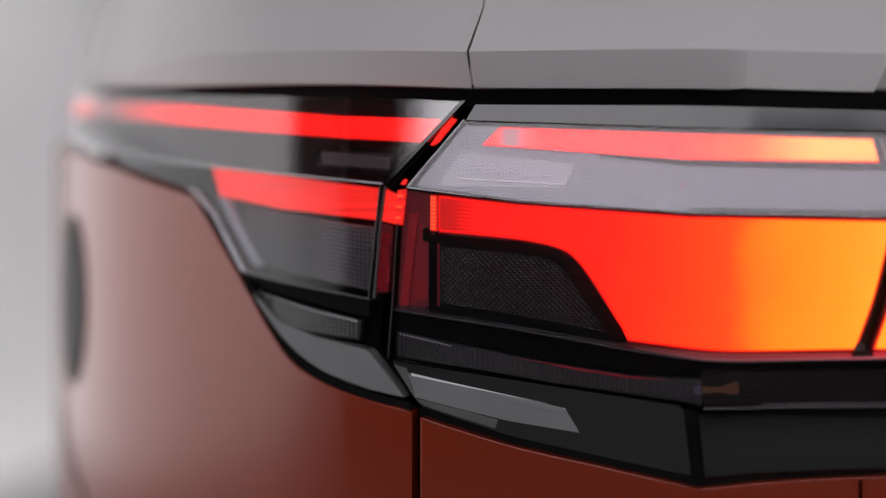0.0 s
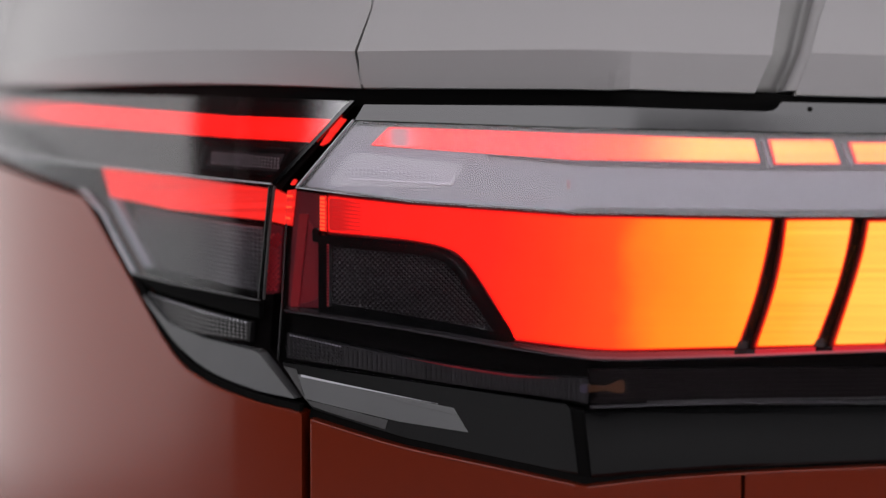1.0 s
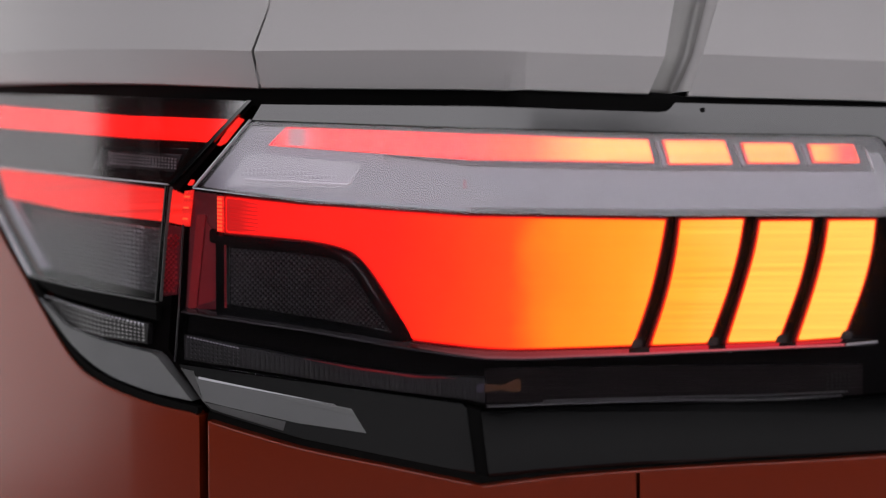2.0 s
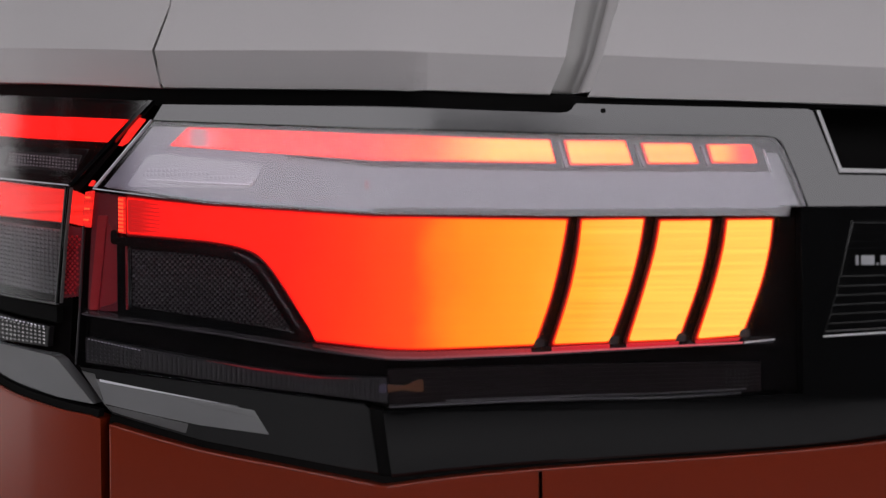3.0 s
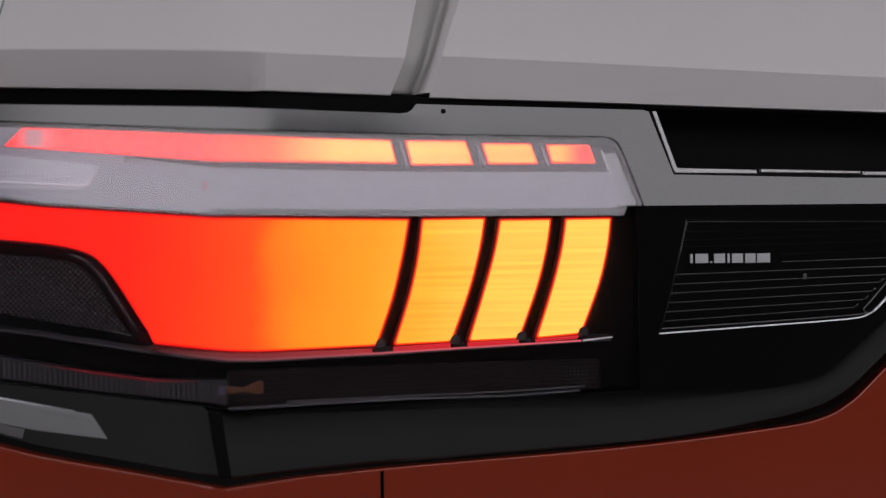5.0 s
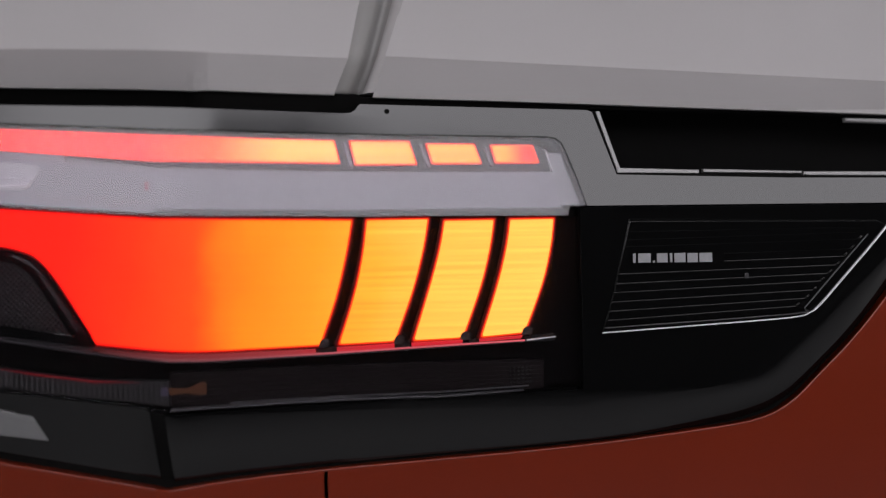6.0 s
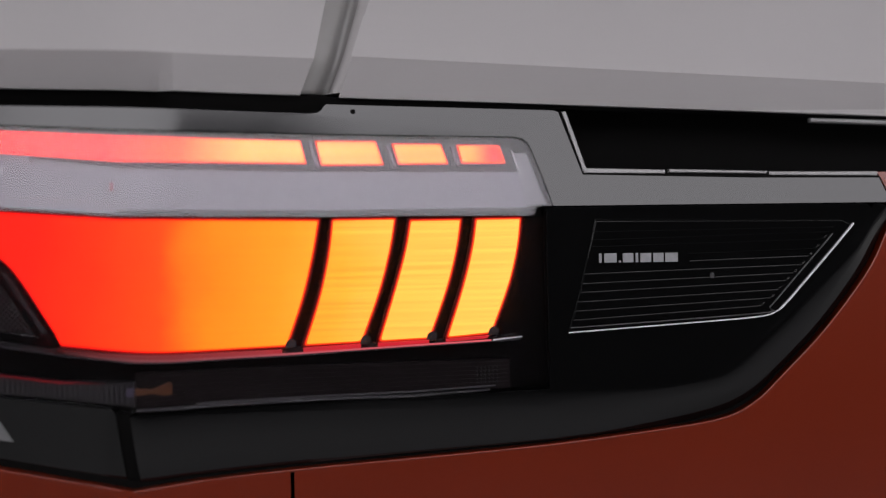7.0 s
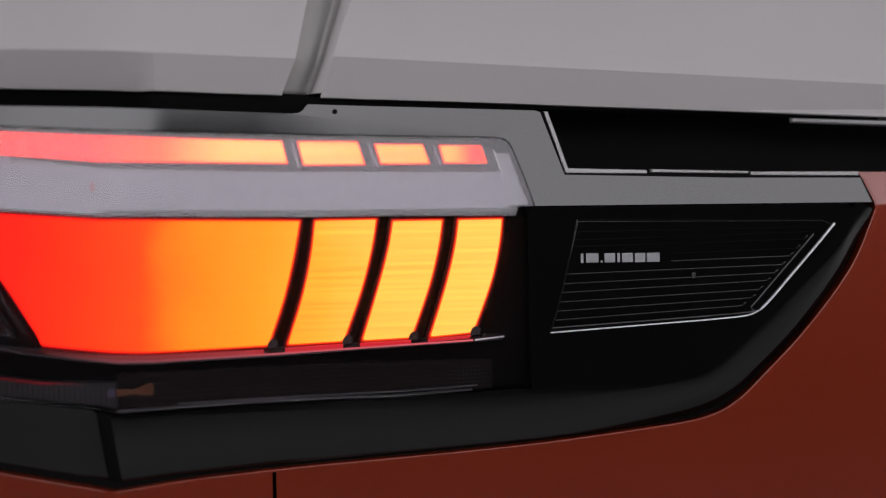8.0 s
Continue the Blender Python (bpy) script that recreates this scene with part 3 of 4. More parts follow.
piece("lower_facet", [(-140, 924), (-121, 908.6), (-96, 900.6), (-64, 894.6), (-60.4, 892.4), (-41.4, 868.6)] + flow([(-64, 872), (-93, 881), (-116, 896), (-139, 923)]), 0, 10, PALE, outer, facet="low", edge=0.8, label="glossy grey lower edge")
piece("lower_reflector", [(-136, 924), (-68, 910), (-69, 899), (-110, 904), (-125, 910)], 4, 5, RIB_DARK, outer)



def seal(line, depth):
    """Black rubber in the joint along a painted edge."""
    piece("seal", line + shrunk_line(line, 5.0)[::-1], depth, 6, MATT, car, facet="mid", edge=0.4, label="black rubber in the joint")


def shrunk_line(line, by):
    out = []
    for i, p in enumerate(line):
        t = (Vector(line[min(i + 1, len(line) - 1)]) - Vector(line[max(i - 1, 0)])).normalized()
        out.append((p[0] - t.y * by, p[1] + t.x * by))
    return out


seal(shrunk_line(flow([(-190, 982), (-177, 967), (-152, 935), (-119, 892), (-95, 876.5), (-64, 867), (-38, 861.8)]), -1.0), 2.4)
seal(shrunk_line([(-34, 859.3), (19, 845.5), (112, 828.5), (117, 827.5), (150, 831), (197, 834.2), (322, 842.2), (400, 850.2), (430, 855.2), (446.4, 863.4), (461, 876.8), (485.8, 902), (510.8, 934.6), (523, 962)], -1.0), 7.5)

def hem(line, r=0.8):
    """The rolled edge of a painted panel along a line; the panel lies on its right."""
    bm, rows = bmesh.new(), []
    for q in range(8):
        a = math.radians(90) * q / 6 if q < 7 else math.radians(90)
        off, deep = r * (1 - math.cos(a)) if q < 7 else 0.0, r * (1 - math.sin(a)) - 0.12
        rows.append((off, deep))
    rows = [(0.0, 9.0)] + rows[:7] + [(r + 0.6, 0.0), (r + 0.6, 9.0)]
    grid = [[bm.verts.new(on_skin(u, z, d, "body_low")) for u, z in shrunk_line(line, -off)] for off, d in rows]
    for one, two in zip(grid, grid[1:] + grid[:1]):
        for k in range(len(line) - 1):
            bm.faces.new((one[k], one[k + 1], two[k + 1], two[k]))
    for k in (0, -1):
        bm.faces.new([row[k] for row in grid])
    return keep(joined("hem", bm, COPPER, None, "", 60), car)


hem(flow([(-177, 967), (-152, 935), (-119, 892), (-95, 876.5), (-64, 867), (-38, 862)]))
hem(flow([(-30, 858.4), (19, 845.6), (66, 837), (112, 828.6)]))
hem(flow([(118, 827.6), (150, 831.1), (197, 834.3), (322, 842.2), (400, 850.2), (430, 855.2), (446.4, 863.4), (461, 876.8), (485.8, 902), (510.8, 934.6), (524.2, 965)]))
hem([(524.2, 967.8), (522, 973.2), (518.8, 981.2)])
hem([(-31, 700 + 12 * i) for i in range(14)])

# inner lamp and trim, on the tailgate
inner = piece("inner_tail_lamp", [(-6, 1018), (113, 1011), (319, 1005), (325, 1002), (334, 964), (334, 874), (305, 873), (123, 868), (108, 871), (-49, 890.4), (-46.6, 918), (-44, 964), (-42.6, 980), (-38, 983)], 13, 16, DARK_HOUSING, car, edge=0.3, label="lit red and amber tail lamp on the tailgate")
piece("upper_housing", [(-7.4, 1017.6), (113, 1010.5), (308, 1005.6), (318, 1005.2), (322, 1004.2), (324.6, 1002), (326, 999), (336, 971), (327, 970.4), (214, 968), (112, 970), (23, 977), (-35.6, 984.6)], 9.5, 3, HOUSING, inner, facet="up", edge=0.3, label="grey inner housing")
piece("strip_slot", [(60, 1000), (66, 1014), (112, 1011.6), (308, 1005.2), (312, 1003.6), (317.6, 1000.4), (321, 988.5), (214, 990.2), (112, 993)], 8.2, 2, SLOT, inner, facet="up", edge=0.4, label="grey slot behind the light strip")
piece("visor", [(-35, 985), (-7.8, 1017), (62, 1013.2), (66, 996.6), (112, 992.4), (214, 989.8), (320.8, 988.2), (322.7, 980.7), (324.8, 970.2), (327.6, 965.4), (214, 967.4), (112, 969.4), (23, 976.4)], 5.6, 2, VISOR, inner, facet="up", edge=0.8, label="pale lilac-grey visor below the light strip")
piece("upper_lens", [(-7, 1019), (113, 1012), (308, 1006.6), (318, 1006.2), (322.4, 1005.3), (325.3, 1003), (327, 999.6), (332.4, 985.2), (337.6, 969.8), (329.4, 969.4), (327.8, 964.6), (214, 966), (112, 968), (23, 975), (-37, 984)], 0, 2, CLEAR, inner, facet="up", edge=0.15, label="clear upper lens")
piece("main_lens", [(-38.4, 983.4), (23, 974.4), (112, 967.4), (214, 965.4), (327, 964), (334.5, 963.5), (334.5, 873.5), (305, 872.5), (123, 867), (108, 870.5), (-50.4, 889.8), (-47.8, 918), (-46.3, 944), (-44.8, 964), (-44.4, 974), (-43.2, 980.4)], 0, 2, CLEAR, inner, edge=0.06, label="clear main lens")
def shrunk(pts, by):
    """The outline drawn in by so many millimetres."""
    turn = sum(a[0] * b[1] - b[0] * a[1] for a, b in zip(pts, pts[1:] + pts[:1]))
    side, out = (1 if turn > 0 else -1), []
    for i, p in enumerate(pts):
        a, b, c = Vector(pts[i - 1]), Vector(p), Vector(pts[(i + 1) % len(pts)])
        n1, n2 = (Vector((-(v.y), v.x)).normalized() * side for v in (b - a, c - b))
        m = (n1 + n2).normalized()
        out.append(tuple(b + m * by / max(0.5, m.dot(n1))))
    return out


def lit_panel(name, pts, depth, rim, material, label, facet="mid", corner=1.4, veiled=True):
    """A lit guide inside stepped, dimmer red rims that paint its bloom."""
    for by, back, lit in ((-1.4 * rim, 1.7, EDGE_HALO), (-0.6 * rim, 1.2, EDGE_FAINT), (0.0, 0.8, EDGE_RED), (0.6 * rim, 0.4, EDGE_WARM))[0 if veiled else 2:]:
        piece("bloom_rim", shrunk(pts, by), depth + back, 3, lit, inner, facet=facet, corner=corner, edge=0.5)
    piece(name, shrunk(pts, 1.35 * rim), depth, 3, material, inner, facet=facet, corner=corner, edge=0.5, label=label)


lit_panel("light_strip", [(2, 1006), (12, 1016), (112, 1010), (206, 1007), (209, 994), (112, 996)], 3.0, 0.7, TOP_LIT, "glowing red and amber light strip", "up", 0.8, False)
for a, b, c, d, h in ((212.8, 245.2, 249.4, 216, 1006.8), (253, 279.8, 283.8, 256.6, 1004.8), (287.6, 311, 314.4, 290.4, 1003.6)):
    lit_panel("light_segment", [(a, h), (b, h - 0.6), (c, 992.8), (d, 993)], 3.0, 0.8, TOP_LIT, "glowing amber light segment", "up", 1.0, False)
    piece("segment_cheek", [(a - 3, h - 1), (a - 1.6, h - 1), (d - 0.6, 992), (d - 2.4, 991.6)], 5, 3, VISOR, inner, facet="up", edge=0.4)
piece("visor_sill", [(112, 971.4), (214, 969.6), (325.4, 969), (328, 964.7), (214, 966.2), (112, 968.6)], 3.4, 3, SILL, inner, facet="up", edge=0.8, label="grey sill under the visor")
piece("slot_edge", [(317.2, 1000.4), (317.9, 1000.1), (321.6, 988.4), (320.9, 988.1)], 4, 2, PALE_EDGE, inner, facet="up", edge=0.2)
piece("inlay", [(-22, 984.6), (-10.6, 1001.4), (-4, 1002.2), (53, 995), (49, 986.4), (46, 982.6)], 4.9, 3, INLAY_PALE, inner, facet="up", corner=3.0, edge=0.6, label="pale finely ribbed inlay")
piece("inlay_line", [(-10, 988.6), (46, 984.8), (46, 983.8), (-10, 987.4)], 3.6, 2, PALE_EDGE, inner, facet="up", edge=0.3)
piece("inlay_line", [(47.2, 988), (48.6, 988.4), (47.6, 984.4), (46, 984.4)], 3.6, 2, PALE_EDGE, inner, facet="up", edge=0.3)


MAIN = [(-22.4, 979.3), (22, 974), (112, 967)] + flow([(215, 965), (211.5, 946), (205.5, 922), (197, 898)], 4) + flow([(194, 897.9), (165, 897.2), (140, 896.9), (120, 897.6), (100, 899.6), (80, 902)], 3) + flow([(80.5, 902.6), (64, 930), (53, 944.6), (43, 950.6), (22, 955), (-22.4, 959.4)], 4)[1:]
lit_panel("tail_panel", MAIN, 5.4, 0.9, MAIN_LIT, "large glowing red to amber panel")
for pts in (flow([(255, 965), (252, 948), (246, 926), (236, 899)], 4) + flow([(205, 898), (213.5, 924), (218.5, 946), (221, 965)], 4), flow([(290, 964), (287.5, 948), (282, 927), (272, 900)], 4) + flow([(244, 899), (253, 927), (259, 948), (262, 964)], 4),
            flow([(322, 964), (320, 948), (315, 928), (305, 902)], 4) + flow([(280, 900), (289, 927), (294.5, 948), (297, 964)], 4)):
    lit_panel("amber_panel", pts, 5.4, 0.85, SEGMENT_LIT, "glowing amber panel", "mid", 3.0)
piece("ribbed_end", [(-26.4, 979.4), (-23.2, 979.2), (-23.2, 959.6), (-26.4, 960.2)], 4.4, 4, RED_LIT, inner)
piece("reflex_frame", [(-28, 958), (22, 954), (43, 950), (54, 943), (82, 902), (70, 900), (-28, 915)], 6, 6, PIANO, inner, corner=3)
piece("reflex_panel", [(-20, 953), (21, 949), (41, 945.5), (50, 938), (70, 906), (-20, 920)], 5.2, 4, RIB_DARK, inner, corner=2, label="dark honeycomb reflector")
piece("red_side", [(-42.4, 982.4), (-26, 980), (-27, 918), (-47.6, 918), (-44.4, 964)], 9, 4, MAROON, inner, label="smoked maroon side wall")
piece("red_bar", [(-39.9, 969.6), (-34.4, 969.6), (-40.4, 918.6), (-45.6, 918.6)], 7.6, 2, REDDER, inner, corner=1.0, label="bright red upright bar")
piece("red_pane", [(-34.4, 966), (-26.6, 954), (-28.8, 924.4), (-31, 922.4), (-40, 920)], 8.2, 1.2, DEEP_RED, inner, corner=1.4, label="deep red pane")
piece("bracket_end", [(-31.0, 961.6), (-27, 961.8), (-27, 953.6), (-31.0, 954.4)], 4.6, 4, PIANO, inner, corner=1.6, edge=0.8, label="black end of the bracket")
ribbon("lip", [(-47, 919.4, 9), (20, 910.6, 9), (81, 901.5, 9), (100, 899.0, 9), (120, 897.2, 9), (140, 896.6, 9), (199, 897.6, 9), (320, 902, 9)], [(-47, 917.2, 2.3), (20, 907.9, 2.3), (81, 898, 2.3), (100, 895.4, 2.3), (120, 893.2, 2.3), (140, 892.7, 2.3), (199, 894, 2.3), (320, 899.6, 2.3)], FACET, inner, "grey sloping lip below the lit panels")
piece("lower_reflector", [(-46, 904.4), (48, 888.4), (81, 884.2), (119, 883.2), (119, 869.8), (108, 871.6), (48, 878.4), (-13, 887), (-46, 891)], 4, 5, RIB_DARK, inner, label="ribbed dark reflector")
piece("lower_window", [(119, 887), (126, 887.4), (314, 888.6), (314, 873), (120, 869.5)], 5, 5, BROWN, inner, label="dark smooth lower window")
# Glowing strips stand in for panel light mirrored in the lip.
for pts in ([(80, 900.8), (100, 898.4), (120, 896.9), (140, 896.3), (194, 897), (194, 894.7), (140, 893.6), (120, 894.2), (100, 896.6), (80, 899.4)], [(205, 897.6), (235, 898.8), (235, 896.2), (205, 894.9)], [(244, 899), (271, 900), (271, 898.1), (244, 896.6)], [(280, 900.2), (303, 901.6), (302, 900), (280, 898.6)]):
    piece("foot_spill", pts, 2.0, 2, FOOT_SPILL, inner, edge=0.6, label="red spill of panel light, painted as a glow")
# The lip itself gives no light; this line paints the light it catches.
piece("lip_spill", [(84, 899.0), (100, 896.6), (120, 894.1), (140, 893.6), (199, 895.0), (304, 899.4), (304, 898.6), (199, 894.1), (140, 892.8), (120, 893.2), (100, 895.8), (84, 898.3)], 1.8, 1, LIP_SPILL, inner, edge=0.3, label="pink spill of panel light painted along the lip")
# Bright strip draws the highlight at the lip's right end.
piece("lip_highlight", [(305, 899.5), (320.6, 900.9), (320.6, 900.2), (305, 898.6)], 1.8, 1, HIGHLIGHT, inner, edge=0.3, label="highlight drawn at the end of the lip")
for i in range(6):
    piece("window_rib", [(122 + 2 * i, 871.6 + 2.6 * i), (313, 876 + 2.1 * i), (313, 876.9 + 2.1 * i), (122 + 2 * i, 872.4 + 2.6 * i)], 4.5, 1.2, BROWN, inner, edge=0.3)
piece("ledge_strip", [(120, 868.8), (197, 870.7), (262, 871.2), (303, 872.9), (303, 872.2), (262, 870.3), (197, 869.4), (120, 867.7)], 2.3, 3, LIP, inner, edge=0.4, label="grey ledge under the lower window")
piece("ledge_strip", [(150, 870.8), (262, 873.0), (306, 875.0), (306, 874.4), (262, 872.3), (150, 870.0)], 3.0, 3, LIP, inner, edge=0.3, label="grey ledge under the lower window")
# Amber and mauve glints of mirrored light, built as two coloured pieces.
piece("amber_glint", [(118, 879.6), (128, 878.8), (136.4, 882.2), (138.4, 881.6), (138.4, 875.6), (135, 875.4), (128, 876.6), (118, 875.4)], 4.4, 3, AMBER_GLINT, inner, corner=1.0, edge=0.8, label="small amber glint laid in as colour")
piece("mauve_glint", [(114.6, 879.4), (118.4, 880.2), (118.4, 875.2), (114.6, 875.4)], 3.6, 3, MAUVE, inner, corner=1.2, edge=0.8, label="small mauve glint laid in as colour")

RIM_R = flow([(523, 965), (508.5, 934), (483.5, 902), (459, 878), (444, 865), (428, 857.2), (400, 851.4), (322, 843.6), (202, 836.4)])
RIM_PART = [p for p in RIM_R if p[0] > 340]


def rim_at(q):
    """A line along the rim, at the share q of its rounded border, which is wider low down."""
    return [(u + (a - u) * (11 + 9 * smooth01(950, 900, z)), z + (b - z) * (11 + 9 * smooth01(950, 900, z))) for (u, z), (a, b) in zip(RIM_PART, shrunk_line(RIM_PART, -q))]


RIM_IN = rim_at(0.92)
trim = piece("rear_trim", [(334.56, 968.9), (509, 967.9)] + [p for p in RIM_IN if p[1] < 966] + [RIM_PART[-1], (202, 836.4), (150, 833.6), (120.8, 831), (117, 866.4), (123, 866.2), (305, 871.6), (334.56, 872.6)], 0, 12, PIANO, car, facet="low", zcuts=tuple(range(836, 882, 4)), edge=0.06, label="piano-black trim panel with a ridged inset")


def trim_rim():
    """The trim panel turns away over the last millimetres before its slanting rim."""
    bm, rows = bmesh.new(), []
    for d in (1.0, 0.93, 0.8, 0.68, 0.56, 0.45, 0.34, 0.22, 0.11, 0.0):
        row = []
        for u, z in rim_at(d):
            turn = smooth01(345, 450, u) * (1 - 0.75 * smooth01(945, 966, z))
            row.append(bm.verts.new(on_skin(u, min(z, 967.9), 4.6 * turn * (1 - d) ** 2 - 0.05, "low")))
        rows.append(row)
    rows.append([bm.verts.new(on_skin(u, z, 9.0, "low")) for u, z in RIM_PART])
    rows.append([bm.verts.new(on_skin(u, z, 9.0, "low")) for u, z in rim_at(1.0)])
    for one, two in zip(rows, rows[1:] + rows[:1]):
        for k in range(len(RIM_PART) - 1):
            bm.faces.new((one[k], one[k + 1], two[k + 1], two[k]))
    for k in (0, -1):
        bm.faces.new([row[k] for row in rows])
    keep(joined("trim_rim", bm, PIANO, None, "piano-black rounded rim of the trim", 50), trim)


trim_rim()
piece("joint", [(113, 1012.2), (308, 1006.8), (318, 1006.4), (322.6, 1005.5), (325.6, 1003.2), (327.3, 999.7), (332.7, 985.3), (337.8, 970), (339.4, 970), (334, 986), (328.6, 1000.6), (326.6, 1004.4), (323, 1007), (318, 1008), (308, 1008.4), (113, 1013.8)], 0.9, 3, SMOKE, trim, facet="up", edge=0.1)
piece("upper_trim", [(-1, 1028), (211, 1020.5), (214.6, 1020.9), (216.8, 1022.3), (218.2, 1024.3), (219.4, 1025.4), (339.6, 1020.8), (342.6, 1019.8), (354.6, 986), (447, 982.9), (516.4, 981.8), (522.2, 968.4), (338.2, 969.6), (333, 985.5), (327.6, 999.9), (325.9, 1003.6), (322.7, 1006), (318, 1006.9), (308, 1007.2), (113, 1012.6), (-6, 1019.6)], 0, 11, SMOKE, trim, facet="brow", edge=0.1)
piece("lower_edge", [(-47, 888.8), (107, 869.8), (109.5, 868), (113.6, 832.4), (19, 849.5), (-31, 863.5)], 0, 11, PIANO, trim, facet="low", edge=0.25, zcuts=(840, 850, 860, 870, 880), label="glossy dark grey lower edge")
# Matt black strip paints in the dark that the glossy bend mirrors.
piece("bend_shade", [(109.7, 867.9), (116.8, 866.4), (120.6, 832), (113.8, 832.4)], 0.5, 10, MATT, trim, facet="low", edge=0.1)
# Grey strips paint the soft reflection on the black edge round the inlay.
piece("inlay_sheen", [(-46.2, 886.6), (-38.8, 885), (-35.4, 869.2), (-31.6, 864.6)], -0.2, 2, LIP, trim, facet="low", edge=0.5, label="grey sheen painted beside the inlay")
piece("pale_inlay", [(-38.2, 882.4), (-13, 877.2), (48.3, 866.2), (55.6, 853.2), (17.5, 858), (-34.9, 868.8)], -0.4, 2, INLAY, trim, facet="low", edge=0.3, label="pale grey inlay")
piece("inlay_sheen", [(-34.8, 868.4), (12, 858.6), (10, 853.2), (-30.6, 864.4)], -0.15, 2, LIP, trim, facet="low", edge=0.5, label="grey sheen painted beside the inlay")
piece("inlay_band", [(-2, 874.8), (48.0, 866.2), (50.2, 862.2), (20, 868.6)], -0.7, 1, PALE, trim, facet="low", edge=0.3, label="paler band of the inlay")
for pts in ([(344.6, 1020.4), (347, 1020.4), (357, 989.6), (399.6, 988), (399.6, 985.9), (355.4, 986.9)], [(401.9, 988.4), (455.4, 986.5), (455.4, 985.0), (401.8, 986.5)], [(456.4, 986.2), (516.6, 985.3), (516.4, 983.0), (456.4, 984.1)]):
    piece("recess_edge", pts, 1.6, 4, SATIN, trim, facet="up", edge=0.4)
piece("recess_gap", [(342.2, 1020.2), (344.4, 1020.4), (355.2, 987.0), (455.8, 984.2), (516.2, 982.9), (516.2, 981.9), (447, 983.0), (354.4, 985.9)], 0.6, 3, MATT, trim, facet="up", edge=0.2)
piece("recess_slit", [(482, 1015.4), (600, 1010.6), (600, 1007.6), (482, 1013.0)], 9, 4, SATIN, car, facet="mid", edge=0.8)

# ---- fine moulded detail ----
def inside(p, ring):
    x, y = p
    hit = False
    for (ax, ay), (bx, by) in zip(ring, ring[1:] + ring[:1]):
        if (ay > y) != (by > y) and x < ax + (y - ay) * (bx - ax) / (by - ay):
            hit = not hit
    return hit


def prisms(name, ring, depth, pitch, tall, material, parent, diamond=True, facet="mid", label=""):
    """A field of small reflex pyramids that fills an outline."""
    verts, faces = [], []
    us, zs = [p[0] for p in ring], [p[1] for p in ring]
    row, z = 0, min(zs)
    h = pitch / 2
    while z < max(zs):
        u = min(us) + (h if diamond and row % 2 else 0)
        while u < max(us):
            if all(inside(q, ring) for q in ((u - h, z), (u + h, z), (u, z - h), (u, z + h))):
                n = len(verts)
                k = h * 0.96
                base = [(u - k, z), (u, z - k), (u + k, z), (u, z + k)] if diamond else [(u - k, z - k), (u + k, z - k), (u + k, z + k), (u - k, z + k)]
                verts += [on_skin(a, b, depth + tall, facet) for a, b in base] + [on_skin(u, z, depth, facet)]
                faces += [(n, n + 1, n + 4), (n + 1, n + 2, n + 4), (n + 2, n + 3, n + 4), (n + 3, n, n + 4)]
            u += pitch
        z += h if diamond else pitch
        row += 1
    me = bpy.data.meshes.new(name)
    me.from_pydata([tuple(v) for v in verts], [], faces)
    me.materials.append(material)
    ob = tagged(new(name, me), label, kind="stuff")
    return keep(ob, parent)


def ribs(name, low, high, depth, pitch, tall, material, parent, facet="mid", label=""):
    """Upright ribs between a lower and an upper edge line."""
    verts, faces = [], []
    lo_u, hi_u = low[0][0], low[-1][0]
    u = lo_u + pitch / 2
    while u < hi_u - pitch / 2:
        a, b = along(u / 1000, low) * 1000, along(u / 1000, high) * 1000
        n = len(verts)
        for z in (a, b):
            verts += [on_skin(u + k * pitch, z, depth + tall * d, facet) for k, d in ((-0.46, 1), (-0.2, 0.2), (0.2, 0.2), (0.46, 1))]
        faces += [(n, n + 1, n + 5, n + 4), (n + 1, n + 2, n + 6, n + 5), (n + 2, n + 3, n + 7, n + 6)]
        u += pitch
    me = bpy.data.meshes.new(name)
    me.from_pydata([tuple(v) for v in verts], [], faces)
    me.materials.append(material)
    return keep(tagged(new(name, me), label, kind="stuff"), parent)


for line, by in (([(-19.4, 951.4), (21, 947.9), (36, 945.6), (41, 943.9), (45.6, 941), (50, 936), (69, 907)], 3.6), ([(-19.4, 921.4), (69, 907.2)], -3.2), ([(-18.8, 951.6), (-18.8, 921.2)], -2.0)):
    piece("reflex_rim", line + shrunk_line(line, by)[::-1], 3.3, 2.5, PIANO, inner, edge=0.5)
prisms("honeycomb", [(-20, 953), (21, 950), (42, 946), (51, 939), (71, 906), (-20, 919.5)], 4.2, 2.9, 0.9, REFLEX, inner, label="dark honeycomb reflex prisms")


